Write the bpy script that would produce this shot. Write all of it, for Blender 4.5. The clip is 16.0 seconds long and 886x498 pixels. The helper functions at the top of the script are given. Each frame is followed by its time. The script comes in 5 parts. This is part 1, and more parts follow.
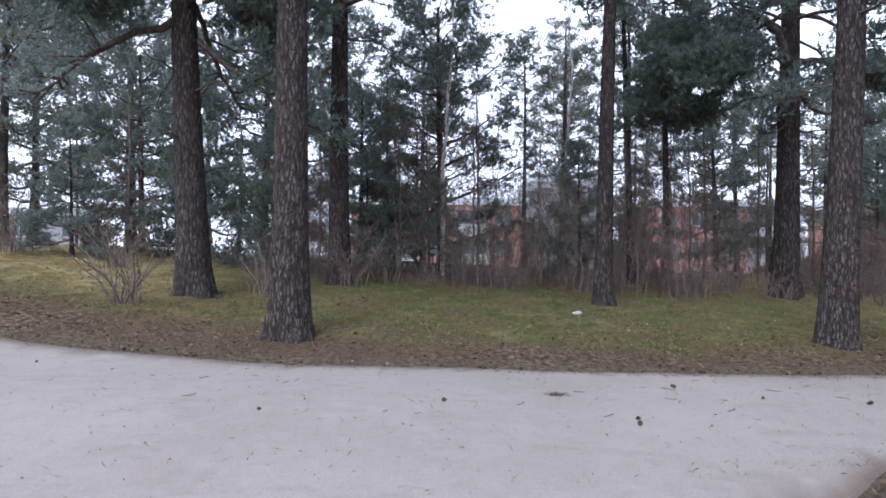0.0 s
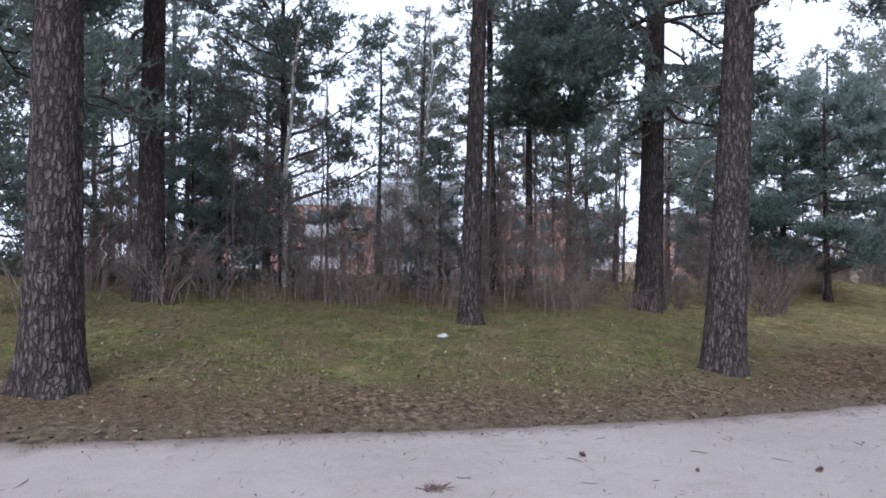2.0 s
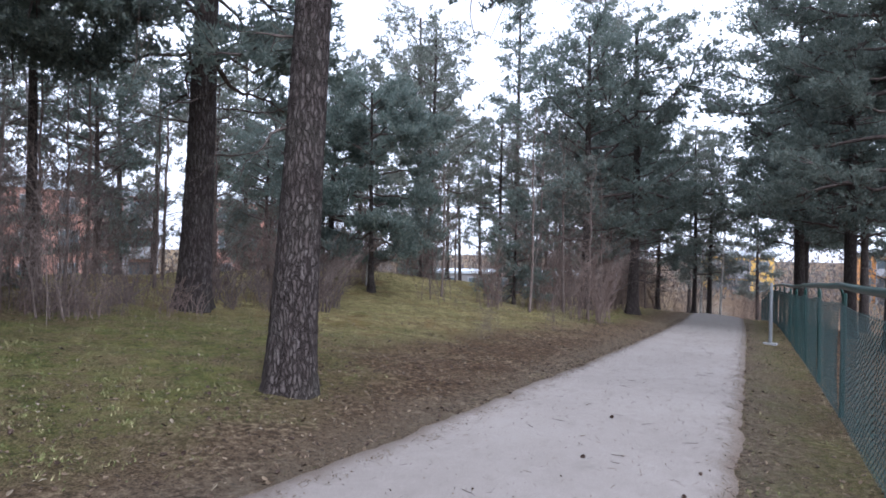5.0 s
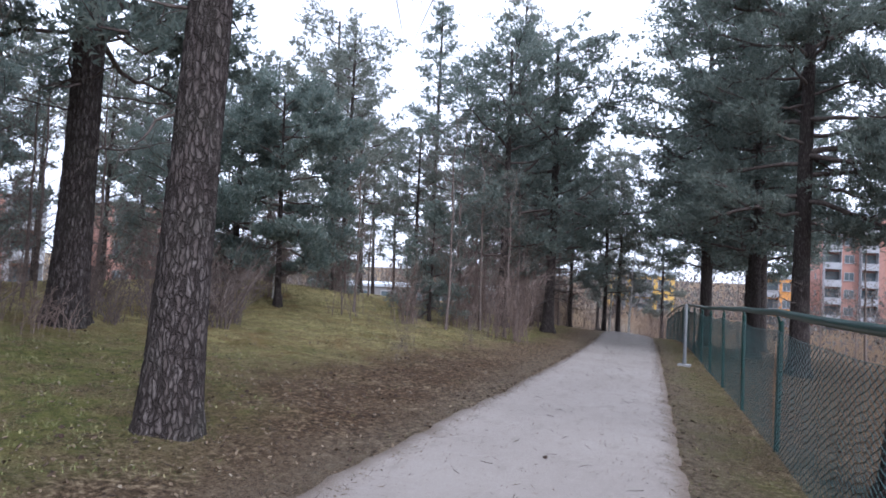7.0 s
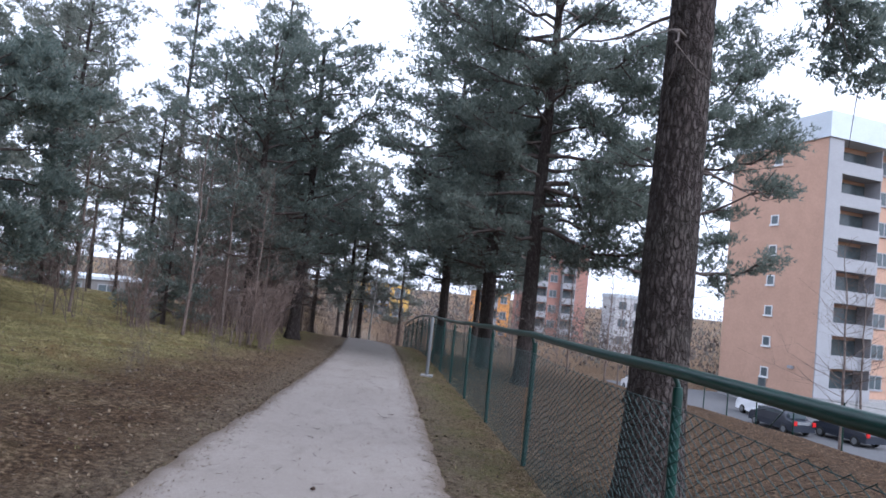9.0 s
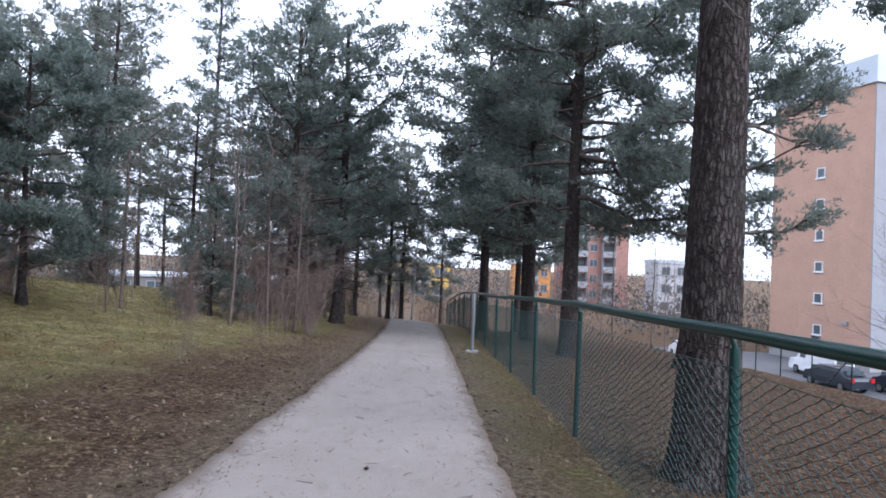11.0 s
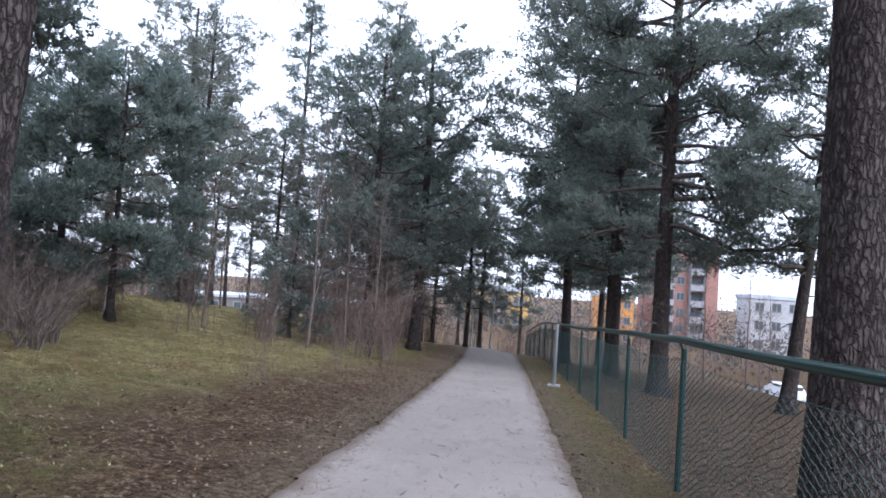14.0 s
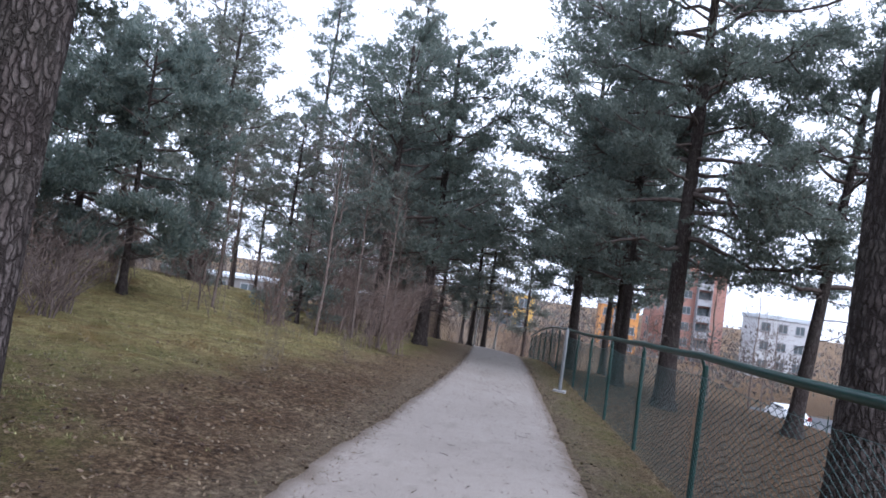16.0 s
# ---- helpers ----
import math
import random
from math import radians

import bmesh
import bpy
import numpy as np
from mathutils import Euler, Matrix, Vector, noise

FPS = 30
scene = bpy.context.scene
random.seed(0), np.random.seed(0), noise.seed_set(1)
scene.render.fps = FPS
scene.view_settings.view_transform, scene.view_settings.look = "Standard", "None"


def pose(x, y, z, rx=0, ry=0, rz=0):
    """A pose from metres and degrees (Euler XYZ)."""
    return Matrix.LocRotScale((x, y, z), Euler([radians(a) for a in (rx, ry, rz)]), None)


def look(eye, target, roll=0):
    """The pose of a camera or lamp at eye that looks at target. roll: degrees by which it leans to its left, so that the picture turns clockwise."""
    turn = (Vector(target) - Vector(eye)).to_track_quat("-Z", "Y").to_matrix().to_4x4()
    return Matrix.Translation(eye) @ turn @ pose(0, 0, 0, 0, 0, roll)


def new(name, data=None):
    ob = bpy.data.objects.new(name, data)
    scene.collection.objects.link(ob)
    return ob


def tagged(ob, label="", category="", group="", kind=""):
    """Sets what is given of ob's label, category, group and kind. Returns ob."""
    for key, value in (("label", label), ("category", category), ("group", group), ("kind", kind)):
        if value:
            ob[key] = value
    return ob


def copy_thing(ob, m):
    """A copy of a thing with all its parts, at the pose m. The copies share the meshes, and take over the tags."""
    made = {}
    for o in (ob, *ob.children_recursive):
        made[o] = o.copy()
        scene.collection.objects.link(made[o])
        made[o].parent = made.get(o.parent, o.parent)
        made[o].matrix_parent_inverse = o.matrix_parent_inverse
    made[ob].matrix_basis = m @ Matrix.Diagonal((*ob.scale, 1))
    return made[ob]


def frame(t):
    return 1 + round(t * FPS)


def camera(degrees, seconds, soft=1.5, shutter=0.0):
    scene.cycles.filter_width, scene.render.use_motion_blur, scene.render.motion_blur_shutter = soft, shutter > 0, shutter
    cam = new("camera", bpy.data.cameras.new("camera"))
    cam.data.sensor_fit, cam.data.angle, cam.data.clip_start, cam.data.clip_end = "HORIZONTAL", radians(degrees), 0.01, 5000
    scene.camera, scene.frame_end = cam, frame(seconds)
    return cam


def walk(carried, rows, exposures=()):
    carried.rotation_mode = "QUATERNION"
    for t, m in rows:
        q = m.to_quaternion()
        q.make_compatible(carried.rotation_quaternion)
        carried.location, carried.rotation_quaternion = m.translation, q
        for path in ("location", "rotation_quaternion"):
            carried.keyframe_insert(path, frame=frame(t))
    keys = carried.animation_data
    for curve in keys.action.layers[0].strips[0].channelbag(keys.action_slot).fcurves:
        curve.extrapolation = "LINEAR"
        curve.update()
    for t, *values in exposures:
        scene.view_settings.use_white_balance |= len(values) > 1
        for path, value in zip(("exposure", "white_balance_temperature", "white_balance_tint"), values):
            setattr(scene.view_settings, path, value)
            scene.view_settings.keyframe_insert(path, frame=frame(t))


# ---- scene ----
cam = camera(67.3, 16.0, soft=1.7)
METRES, EYE, TILT, LEAN, TURN = 6.757, 1.5, 0.0, 0.0, -6.0
ROWS = [
    (0.0, 0.0, 0.0, 0.0, 0.0, 0.75, 0.09),
    (0.5, 0.0065, 0.067, 0.0122, -0.63, 0.55, -1.4),
    (1.0, 0.0019, 0.1434, 0.0171, -7.61, 1.32, -1.48),
    (1.5, 0.0103, 0.2028, 0.0143, -12.11, -0.16, -0.77),
    (2.0, 0.021, 0.2719, 0.0246, -12.74, 0.87, -0.33),
    (2.5, 0.0305, 0.3331, 0.0261, -23.09, 1.17, -2.11),
    (3.0, 0.0518, 0.3806, 0.0292, -34.77, -1.68, -3.17),
    (3.5, 0.0908, 0.4403, 0.0334, -35.91, -0.93, -2.11),
    (4.0, 0.1091, 0.4745, 0.0259, -41.79, -0.31, -3.74),
    (4.5, 0.1372, 0.5286, 0.0321, -48.09, -1.58, -4.18),
    (5.0, 0.1787, 0.5654, 0.0315, -50.66, 0.35, -1.13),
    (7.5, 0.2904, 0.6774, 0.0403, -64.64, 2.85, -4.5),
    (8.0, 0.3024, 0.7066, 0.0481, -74.6, 4.49, -6.2),
    (8.5, 0.3084, 0.7252, 0.0498, -80.09, 4.17, -6.55),
    (11.0, 0.3247, 0.7312, 0.0458, -77.05, 1.41, -2.39),
    (11.5, 0.3534, 0.7261, 0.042, -71.48, 2.11, -2.57),
    (12.0, 0.369, 0.7342, 0.0379, -68.44, -0.57, -1.19),
    (12.5, 0.389, 0.756, 0.0386, -69.23, 2.36, -3.3),
    (13.0, 0.4037, 0.774, 0.0389, -70.17, 1.19, -4.32),
    (13.5, 0.4055, 0.7681, 0.0429, -68.16, 4.31, -4.88),
    (14.0, 0.4068, 0.7616, 0.0415, -70.3, 3.46, -3.9),
    (14.5, 0.4097, 0.7656, 0.0407, -73.76, 2.68, -4.71),
    (15.0, 0.4131, 0.7747, 0.0427, -75.6, 3.9, -5.75),
    (15.5, 0.4112, 0.7836, 0.0424, -72.99, 4.11, -7.23),
    (16.0, 0.4105, 0.7905, 0.0404, -69.85, 3.09, -8.06),
]
walk(cam, [(t, pose(0, 0, EYE, TILT, LEAN, TURN) @ pose(METRES * x, METRES * y, METRES * z, 90 + pitch, roll, yaw)) for t, x, y, z, yaw, pitch, roll in ROWS],
     exposures=[(t, e, 5430.0, 13.0) for t, e in ((0.0, 1.07), (2.5, 1.12), (3.5, 1.09), (5.0, 1.17), (7.5, 1.10), (8.5, 0.92), (11.0, 1.09), (12.5, 1.27), (13.5, 1.19), (15.0, 1.10), (16.0, 1.07))])

# ---------- exposure, world, sun ----------
world = bpy.data.worlds.new("overcast_sky")
scene.world = world
world.use_nodes = True
wn, wl = world.node_tree.nodes, world.node_tree.links
SUN_UP, SUN_TURN = radians(42), radians(215)
sky = wn.new("ShaderNodeTexSky")
sky.sky_type, sky.sun_disc, sky.sun_elevation, sky.sun_rotation = "NISHITA", False, SUN_UP, SUN_TURN
sky.air_density, sky.dust_density, sky.ozone_density = 1.0, 4.0, 1.0
dim = wn.new("ShaderNodeMix")
dim.data_type, dim.blend_type = "RGBA", "MULTIPLY"
dim.inputs[0].default_value = 1.0
dim.inputs[7].default_value = (0.09, 0.09, 0.09, 1)
wl.new(sky.outputs[0], dim.inputs[6])
cloud = wn.new("ShaderNodeTexNoise")
cloud.inputs["Scale"].default_value, cloud.inputs["Detail"].default_value = 2.2, 5
cramp = wn.new("ShaderNodeValToRGB")
cramp.color_ramp.elements[0].position, cramp.color_ramp.elements[0].color = 0.3, (0.92, 0.93, 1.0, 1)
cramp.color_ramp.elements[1].position, cramp.color_ramp.elements[1].color = 0.7, (1.12, 1.12, 1.14, 1)
wl.new(cloud.outputs["Fac"], cramp.inputs[0])
veil = wn.new("ShaderNodeMix")
veil.data_type = "RGBA"
veil.inputs[0].default_value = 0.85
wl.new(dim.outputs[2], veil.inputs[6])
wl.new(cramp.outputs[0], veil.inputs[7])
back = wn["Background"]
back.inputs["Strength"].default_value = 1.0
wl.new(veil.outputs[2], back.inputs["Color"])
sun = new("sun", bpy.data.lights.new("sun", "SUN"))
sun.data.energy, sun.data.angle, sun.data.color = 1.4, radians(40), (1.0, 0.97, 0.93)
sun.matrix_world = look((0, 0, 40), (math.sin(SUN_TURN) * -30, math.cos(SUN_TURN) * -30, 40 - 30 * math.tan(SUN_UP)))

# ---------- materials ----------


class Nodes:
    """A small helper to write node materials."""

    def __init__(self, name, rough=0.85, metal=0.0, spec=0.3):
        self.m = bpy.data.materials.new(name)
        self.m.use_nodes = True
        self.t = self.m.node_tree
        self.b = self.t.nodes["Principled BSDF"]
        self.b.inputs["Roughness"].default_value = rough
        self.b.inputs["Metallic"].default_value = metal
        self.b.inputs["Specular IOR Level"].default_value = spec

    def node(self, kind):
        return self.t.nodes.new(kind)

    def link(self, a, b):
        self.t.links.new(a, b)

    def coords(self, scale=(1, 1, 1)):
        c, m = self.node("ShaderNodeTexCoord"), self.node("ShaderNodeMapping")
        m.inputs["Scale"].default_value = scale
        self.link(c.outputs["Object"], m.inputs["Vector"])
        return m.outputs[0]

    def noise(self, scale, detail=4, vec=None, rough=0.55):
        n = self.node("ShaderNodeTexNoise")
        n.inputs["Scale"].default_value, n.inputs["Detail"].default_value = scale, detail
        n.inputs["Roughness"].default_value = rough
        self.link(vec if vec else self.coords(), n.inputs["Vector"])
        return n.outputs["Fac"]

    def voronoi(self, scale, vec=None, feature="DISTANCE_TO_EDGE"):
        n = self.node("ShaderNodeTexVoronoi")
        n.feature = feature
        n.inputs["Scale"].default_value = scale
        self.link(vec if vec else self.coords(), n.inputs["Vector"])
        return n.outputs["Distance"]

    def ramp(self, fac, *stops):
        r = self.node("ShaderNodeValToRGB")
        e = r.color_ramp.elements
        while len(e) < len(stops):
            e.new(0.5)
        for el, (p, c) in zip(e, stops):
            el.position, el.color = p, (*c, 1) if len(c) == 3 else c
        self.link(fac, r.inputs[0])
        return r.outputs[0]

    def mix(self, fac, a, b, mode="MIX"):
        n = self.node("ShaderNodeMix")
        n.data_type, n.blend_type = "RGBA", mode
        for v, i in ((fac, n.inputs[0]), (a, n.inputs[6]), (b, n.inputs[7])):
            if isinstance(v, (int, float)):
                i.default_value = v
            elif isinstance(v, tuple):
                i.default_value = (*v, 1)
            else:
                self.link(v, i)
        return n.outputs[2]

    def maths(self, op, a, b=0.0):
        n = self.node("ShaderNodeMath")
        n.operation = op
        for v, i in ((a, n.inputs[0]), (b, n.inputs[1])):
            if isinstance(v, (int, float)):
                i.default_value = v
            else:
                self.link(v, i)
        return n.outputs[0]

    def attr(self, name):
        n = self.node("ShaderNodeAttribute")
        n.attribute_name = name
        return n.outputs["Fac"]

    def island(self):
        return self.node("ShaderNodeNewGeometry").outputs["Random Per Island"]

    def each(self):
        return self.node("ShaderNodeObjectInfo").outputs["Random"]

    def bump(self, height, strength=0.4, distance=0.02):
        n = self.node("ShaderNodeBump")
        n.inputs["Strength"].default_value, n.inputs["Distance"].default_value = strength, distance
        self.link(height, n.inputs["Height"])
        self.link(n.outputs[0], self.b.inputs["Normal"])

    def colour(self, c):
        if isinstance(c, tuple):
            self.b.inputs["Base Color"].default_value = (*c, 1)
        else:
            self.link(c, self.b.inputs["Base Color"])
        return self


def plain(name, colour, rough=0.7, metal=0.0, vary=0.15, scale=6.0, bump=0.1):
    """Paint, plaster and the like: one colour with soft stains and grain."""
    n = Nodes(name, rough, metal)
    dark = tuple(c * (1 - vary) for c in colour)
    lite = tuple(min(1, c * (1 + vary)) for c in colour)
    f = n.mix(0.5, n.noise(scale, 5), n.noise(scale * 12, 3))
    n.colour(n.ramp(f, (0.35, dark), (0.65, lite)))
    if bump:
        n.bump(n.noise(scale * 20, 3), bump, 0.01)
    return n.m


def make_ground_material():
    n = Nodes("forest_floor", 0.95, 0, 0.12)
    fine, clod, big, bits = n.noise(55, 7, rough=0.75), n.noise(13, 12, rough=0.8), n.noise(0.8, 5, rough=0.6), n.noise(120, 5, rough=0.8)
    tuft = n.noise(3.2, 10, rough=0.78)
    litter = n.ramp(clod, (0.41, (0.0357, 0.022, 0.0129)), (0.47, (0.1313, 0.086, 0.0516)), (0.53, (0.2363, 0.166, 0.1032)), (0.59, (0.483, 0.37, 0.2408)))
    dark = n.ramp(fine, (0.42, (0.0525, 0.033, 0.01978)), (0.52, (0.168, 0.113, 0.0688)), (0.59, (0.357, 0.255, 0.1591)))
    litter = n.mix(n.ramp(big, (0.42, (0, 0, 0)), (0.6, (0.8, 0.8, 0.8))), litter, dark)
    green = n.ramp(tuft, (0.38, (0.04234, 0.04956, 0.01541)), (0.47, (0.1152, 0.1274, 0.03275)), (0.53, (0.1823, 0.1829, 0.05009)), (0.62, (0.3175, 0.2832, 0.1011)))
    green = n.mix(0.4, green, n.ramp(fine, (0.4, (0.04704, 0.05428, 0.01926)), (0.5, (0.1411, 0.1475, 0.04816)), (0.62, (0.3528, 0.3068, 0.1348))))
    straw = n.ramp(fine, (0.41, (0.07875, 0.054, 0.02752)), (0.52, (0.1995, 0.15, 0.0731)), (0.6, (0.441, 0.35, 0.1935)))
    green = n.mix(n.ramp(n.noise(1.7, 8, rough=0.75), (0.45, (0, 0, 0)), (0.56, (0.85, 0.85, 0.85))), green, straw)
    green = n.mix(n.ramp(n.noise(0.55, 6, rough=0.7), (0.5, (0, 0, 0)), (0.62, (0.55, 0.55, 0.55))), green, litter)
    dry = n.ramp(n.mix(0.5, fine, tuft), (0.4, (0.135, 0.106, 0.043)), (0.5, (0.36, 0.295, 0.125)), (0.58, (0.6, 0.51, 0.26)))
    dry = n.mix(n.ramp(n.noise(0.9, 7, rough=0.7), (0.48, (0, 0, 0)), (0.6, (0.75, 0.75, 0.75))), dry, n.ramp(fine, (0.4, (0.11, 0.056, 0.022)), (0.6, (0.34, 0.2, 0.085))))
    soil = n.ramp(clod, (0.4, (0.02023, 0.01184, 0.007026)), (0.47, (0.07687, 0.04474, 0.026)), (0.53, (0.1366, 0.08421, 0.04918)), (0.6, (0.3034, 0.2018, 0.1195)))
    gravel = n.ramp(bits, (0.34, (0.084, 0.068, 0.04988)), (0.5, (0.21, 0.175, 0.1333)), (0.66, (0.357, 0.31, 0.2451)))
    clods = n.ramp(n.noise(21, 3, rough=0.6), (0.36, (0.6, 0.6, 0.6)), (0.43, (0, 0, 0)))
    flecks = n.ramp(n.noise(33, 3, rough=0.6), (0.61, (0, 0, 0)), (0.68, (0.42, 0.42, 0.42)))
    litter, soil = (n.mix(flecks, n.mix(clods, f, (0.022, 0.0145, 0.0105)), (0.36, 0.27, 0.19)) for f in (litter, soil))
    green = n.mix(n.ramp(n.noise(12, 4, rough=0.65), (0.35, (0.7, 0.7, 0.7)), (0.44, (0, 0, 0))), green, (0.035, 0.034, 0.014))
    c = n.mix(n.attr("grass"), litter, green)
    c = n.mix(n.attr("dry"), c, dry)
    c = n.mix(n.attr("soil"), c, soil)
    c = n.mix(n.maths("MULTIPLY", n.attr("verge"), n.ramp(clod, (0.4, (0.3, 0.3, 0.3)), (0.6, (1, 1, 1)))), c, gravel)
    n.colour(c)
    n.bump(n.mix(0.35, n.mix(0.5, fine, clod), bits), 1.0, 0.16)
    return n.m


def make_path_material():
    n = Nodes("pale_stone_dust", 0.9, 0, 0.2)
    big, mid, fine, grit = n.noise(0.5, 5), n.noise(5, 9, rough=0.75), n.noise(150, 4, rough=0.75), n.voronoi(55, feature="F1")
    c = n.ramp(big, (0.35, (0.212, 0.183, 0.163)), (0.65, (0.277, 0.243, 0.219)))
    c = n.mix(n.ramp(mid, (0.5, (0, 0, 0)), (0.72, (0.6, 0.6, 0.6))), c, (0.193, 0.162, 0.139))
    c = n.mix(n.ramp(mid, (0.3, (0.5, 0.5, 0.5)), (0.48, (0, 0, 0))), c, (0.318, 0.28, 0.258))
    c = n.mix(0.45, c, n.ramp(fine, (0.33, (0.116, 0.0978, 0.087)), (0.5, (0.259, 0.227, 0.207)), (0.68, (0.404, 0.363, 0.331))))
    c = n.mix(n.ramp(grit, (0.08, (0.45, 0.45, 0.45)), (0.16, (0, 0, 0))), c, (0.125, 0.104, 0.0886))
    c = n.mix(n.ramp(n.noise(1.6, 7, n.coords((1, 2.2, 1)), 0.7), (0.55, (0, 0, 0)), (0.7, (0.45, 0.45, 0.45))), c, (0.165, 0.14, 0.122))
    c = n.mix(n.attr("worn"), c, n.ramp(fine, (0.35, (0.066, 0.047, 0.036)), (0.65, (0.19, 0.148, 0.116))))
    n.colour(c)
    n.bump(n.mix(0.6, fine, mid), 0.5, 0.015)
    return n.m


def make_bark(name, plates):
    """Pine bark: long grey-tan plates parted by dark furrows. plates: wider, flakier plates for old trunks."""
    n = Nodes(name, 0.92, 0, 0.12)
    co = n.node("ShaderNodeTexCoord").outputs["Object"]
    wob = n.node("ShaderNodeTexNoise")
    wob.inputs["Scale"].default_value, wob.inputs["Detail"].default_value = 11, 4
    wob.inputs["Roughness"].default_value = 0.55
    n.link(co, wob.inputs["Vector"])
    add = n.node("ShaderNodeVectorMath")
    add.operation = "MULTIPLY_ADD"
    n.link(wob.outputs["Color"], add.inputs[0])
    add.inputs[1].default_value = (0.075, 0.075, 0.24)
    n.link(co, add.inputs[2])
    squash = n.node("ShaderNodeMapping")
    squash.inputs["Scale"].default_value = (1, 1, 0.25)
    n.link(add.outputs[0], squash.inputs["Vector"])
    vec = squash.outputs[0]
    size = 25 if plates else 30
    big, small = n.voronoi(size, vec), n.voronoi(size * 2.6, vec)
    cell = n.node("ShaderNodeTexVoronoi")
    cell.inputs["Scale"].default_value = size
    n.link(vec, cell.inputs["Vector"])
    tone = n.node("ShaderNodeSeparateColor")
    n.link(cell.outputs["Color"], tone.inputs[0])
    flake = n.noise(85, 5, n.coords((1, 1, 0.3)), 0.7)
    age = n.mix(0.55, tone.outputs[0], n.noise(8, 6, n.coords((1, 1, 0.3)), 0.7))
    plate = n.ramp(age, (0.22, (0.082, 0.067, 0.063)), (0.5, (0.11, 0.093, 0.088)), (0.78, (0.155, 0.135, 0.129)))
    plate = n.mix(n.ramp(flake, (0.4, (0, 0, 0)), (0.62, (0.65, 0.65, 0.65))), plate, (0.07, 0.052, 0.046))
    plate = n.mix(n.ramp(small, (0.02, (0.5, 0.5, 0.5)), (0.1, (0, 0, 0))), plate, (0.045, 0.034, 0.031))
    shape = n.maths("ADD", cell.outputs["Distance"], n.maths("MULTIPLY", n.maths("SUBTRACT", flake, 0.5), 0.55))
    c = n.mix(n.ramp(shape, (0.2, (0, 0, 0)), (0.42, (0.42, 0.42, 0.42)), (0.66, (0.85, 0.85, 0.85))), plate, (0.036, 0.028, 0.026))
    c = n.mix(n.ramp(big, (0.0, (0.55, 0.55, 0.55)), (0.09, (0, 0, 0))), c, (0.03, 0.023, 0.021))
    c = n.mix(n.ramp(n.noise(1.3, 3), (0.5, (0, 0, 0)), (0.75, (0.4, 0.4, 0.4))), c, (0.07, 0.07, 0.056))
    n.colour(c)
    n.bump(n.mix(0.3, n.ramp(big, (0.0, (0, 0, 0)), (0.17, (1, 1, 1))), n.mix(0.5, small, flake)), 1.0, 0.035)
    return n.m


def make_needles(name, a, b, c):
    n = Nodes(name, 0.55, 0, 0.35)
    tone = n.mix(n.maths("MULTIPLY", n.each(), 0.35), n.ramp(n.island(), (0.0, a), (0.55, b), (1.0, c)), (0.13, 0.135, 0.11))
    n.colour(tone)
    thin, blend = n.node("ShaderNodeBsdfTranslucent"), n.node("ShaderNodeMixShader")
    n.link(tone, thin.inputs[0])
    blend.inputs[0].default_value = 0.55
    n.link(n.b.outputs[0], blend.inputs[1])
    n.link(thin.outputs[0], blend.inputs[2])
    n.link(blend.outputs[0], n.t.nodes["Material Output"].inputs[0])
    return n.m


def make_twig(name, a, b):
    n = Nodes(name, 0.85, 0, 0.2)
    n.colour(n.ramp(n.noise(14, 4), (0.35, a), (0.65, b)))
    return n.m


MAT_GROUND, MAT_PATH = make_ground_material(), make_path_material()
MAT_PLATED, MAT_BARK = make_bark("plated_pine_bark", True), make_bark("pine_bark", False)
MAT_NEEDLE = make_needles("pine_needles", (0.11, 0.14, 0.127), (0.172, 0.212, 0.188), (0.246, 0.277, 0.232))
# Paler, greyer needles for background pines: distance haze is put into the colour.
MAT_NEEDLE_HAZY = make_needles("hazy_pine_needles", (0.142, 0.158, 0.138), (0.204, 0.222, 0.19), (0.274, 0.285, 0.236))
MAT_LIMB = make_twig("limb_bark", (0.055, 0.043, 0.04), (0.12, 0.096, 0.085))
MAT_STEM = make_twig("bare_twig_bark", (0.09, 0.067, 0.058), (0.185, 0.146, 0.128))
MAT_STEM_RED = make_twig("reddish_twig_bark", (0.122, 0.086, 0.072), (0.21, 0.158, 0.136))
MAT_BIRCH = make_twig("birch_bark", (0.2, 0.18, 0.16), (0.55, 0.53, 0.5))


def make_blades(name, a, b, c, patch=0.0):
    """Blades and leaves that differ one by one; patch: whole patches lean to the last colour."""
    n = Nodes(name, 0.8, 0, 0.2)
    tone = n.ramp(n.island(), (0.0, a), (0.5, b), (1.0, c))
    if patch:
        tone = n.mix(n.ramp(n.noise(1.1, 6, rough=0.75), (0.42, (0, 0, 0)), (0.6, (patch, patch, patch))), tone, c)
    n.colour(tone)
    return n.m


MAT_GRASS = make_blades("grass_blades", (0.066, 0.094, 0.026), (0.125, 0.14, 0.045), (0.18, 0.162, 0.074), 0.7)
MAT_STRAW = make_blades("straw_blades", (0.145, 0.13, 0.055), (0.245, 0.207, 0.095), (0.38, 0.325, 0.175))
MAT_LITTER = make_blades("dead_leaves", (0.018, 0.012, 0.009), (0.078, 0.051, 0.033), (0.19, 0.14, 0.092))
MAT_LEAF = make_blades("pale_fallen_leaves", (0.08, 0.058, 0.04), (0.15, 0.115, 0.08), (0.28, 0.235, 0.17))
MAT_FAR = make_blades("distant_twigs", (0.09, 0.078, 0.074), (0.14, 0.122, 0.116), (0.165, 0.16, 0.138))
MAT_CONE = make_twig("cone_scales", (0.045, 0.03, 0.025), (0.12, 0.08, 0.06))
MAT_GREEN = plain("green_coated_steel", (0.006, 0.034, 0.027), 0.35, 0.0, 0.25, 9, 0.05)
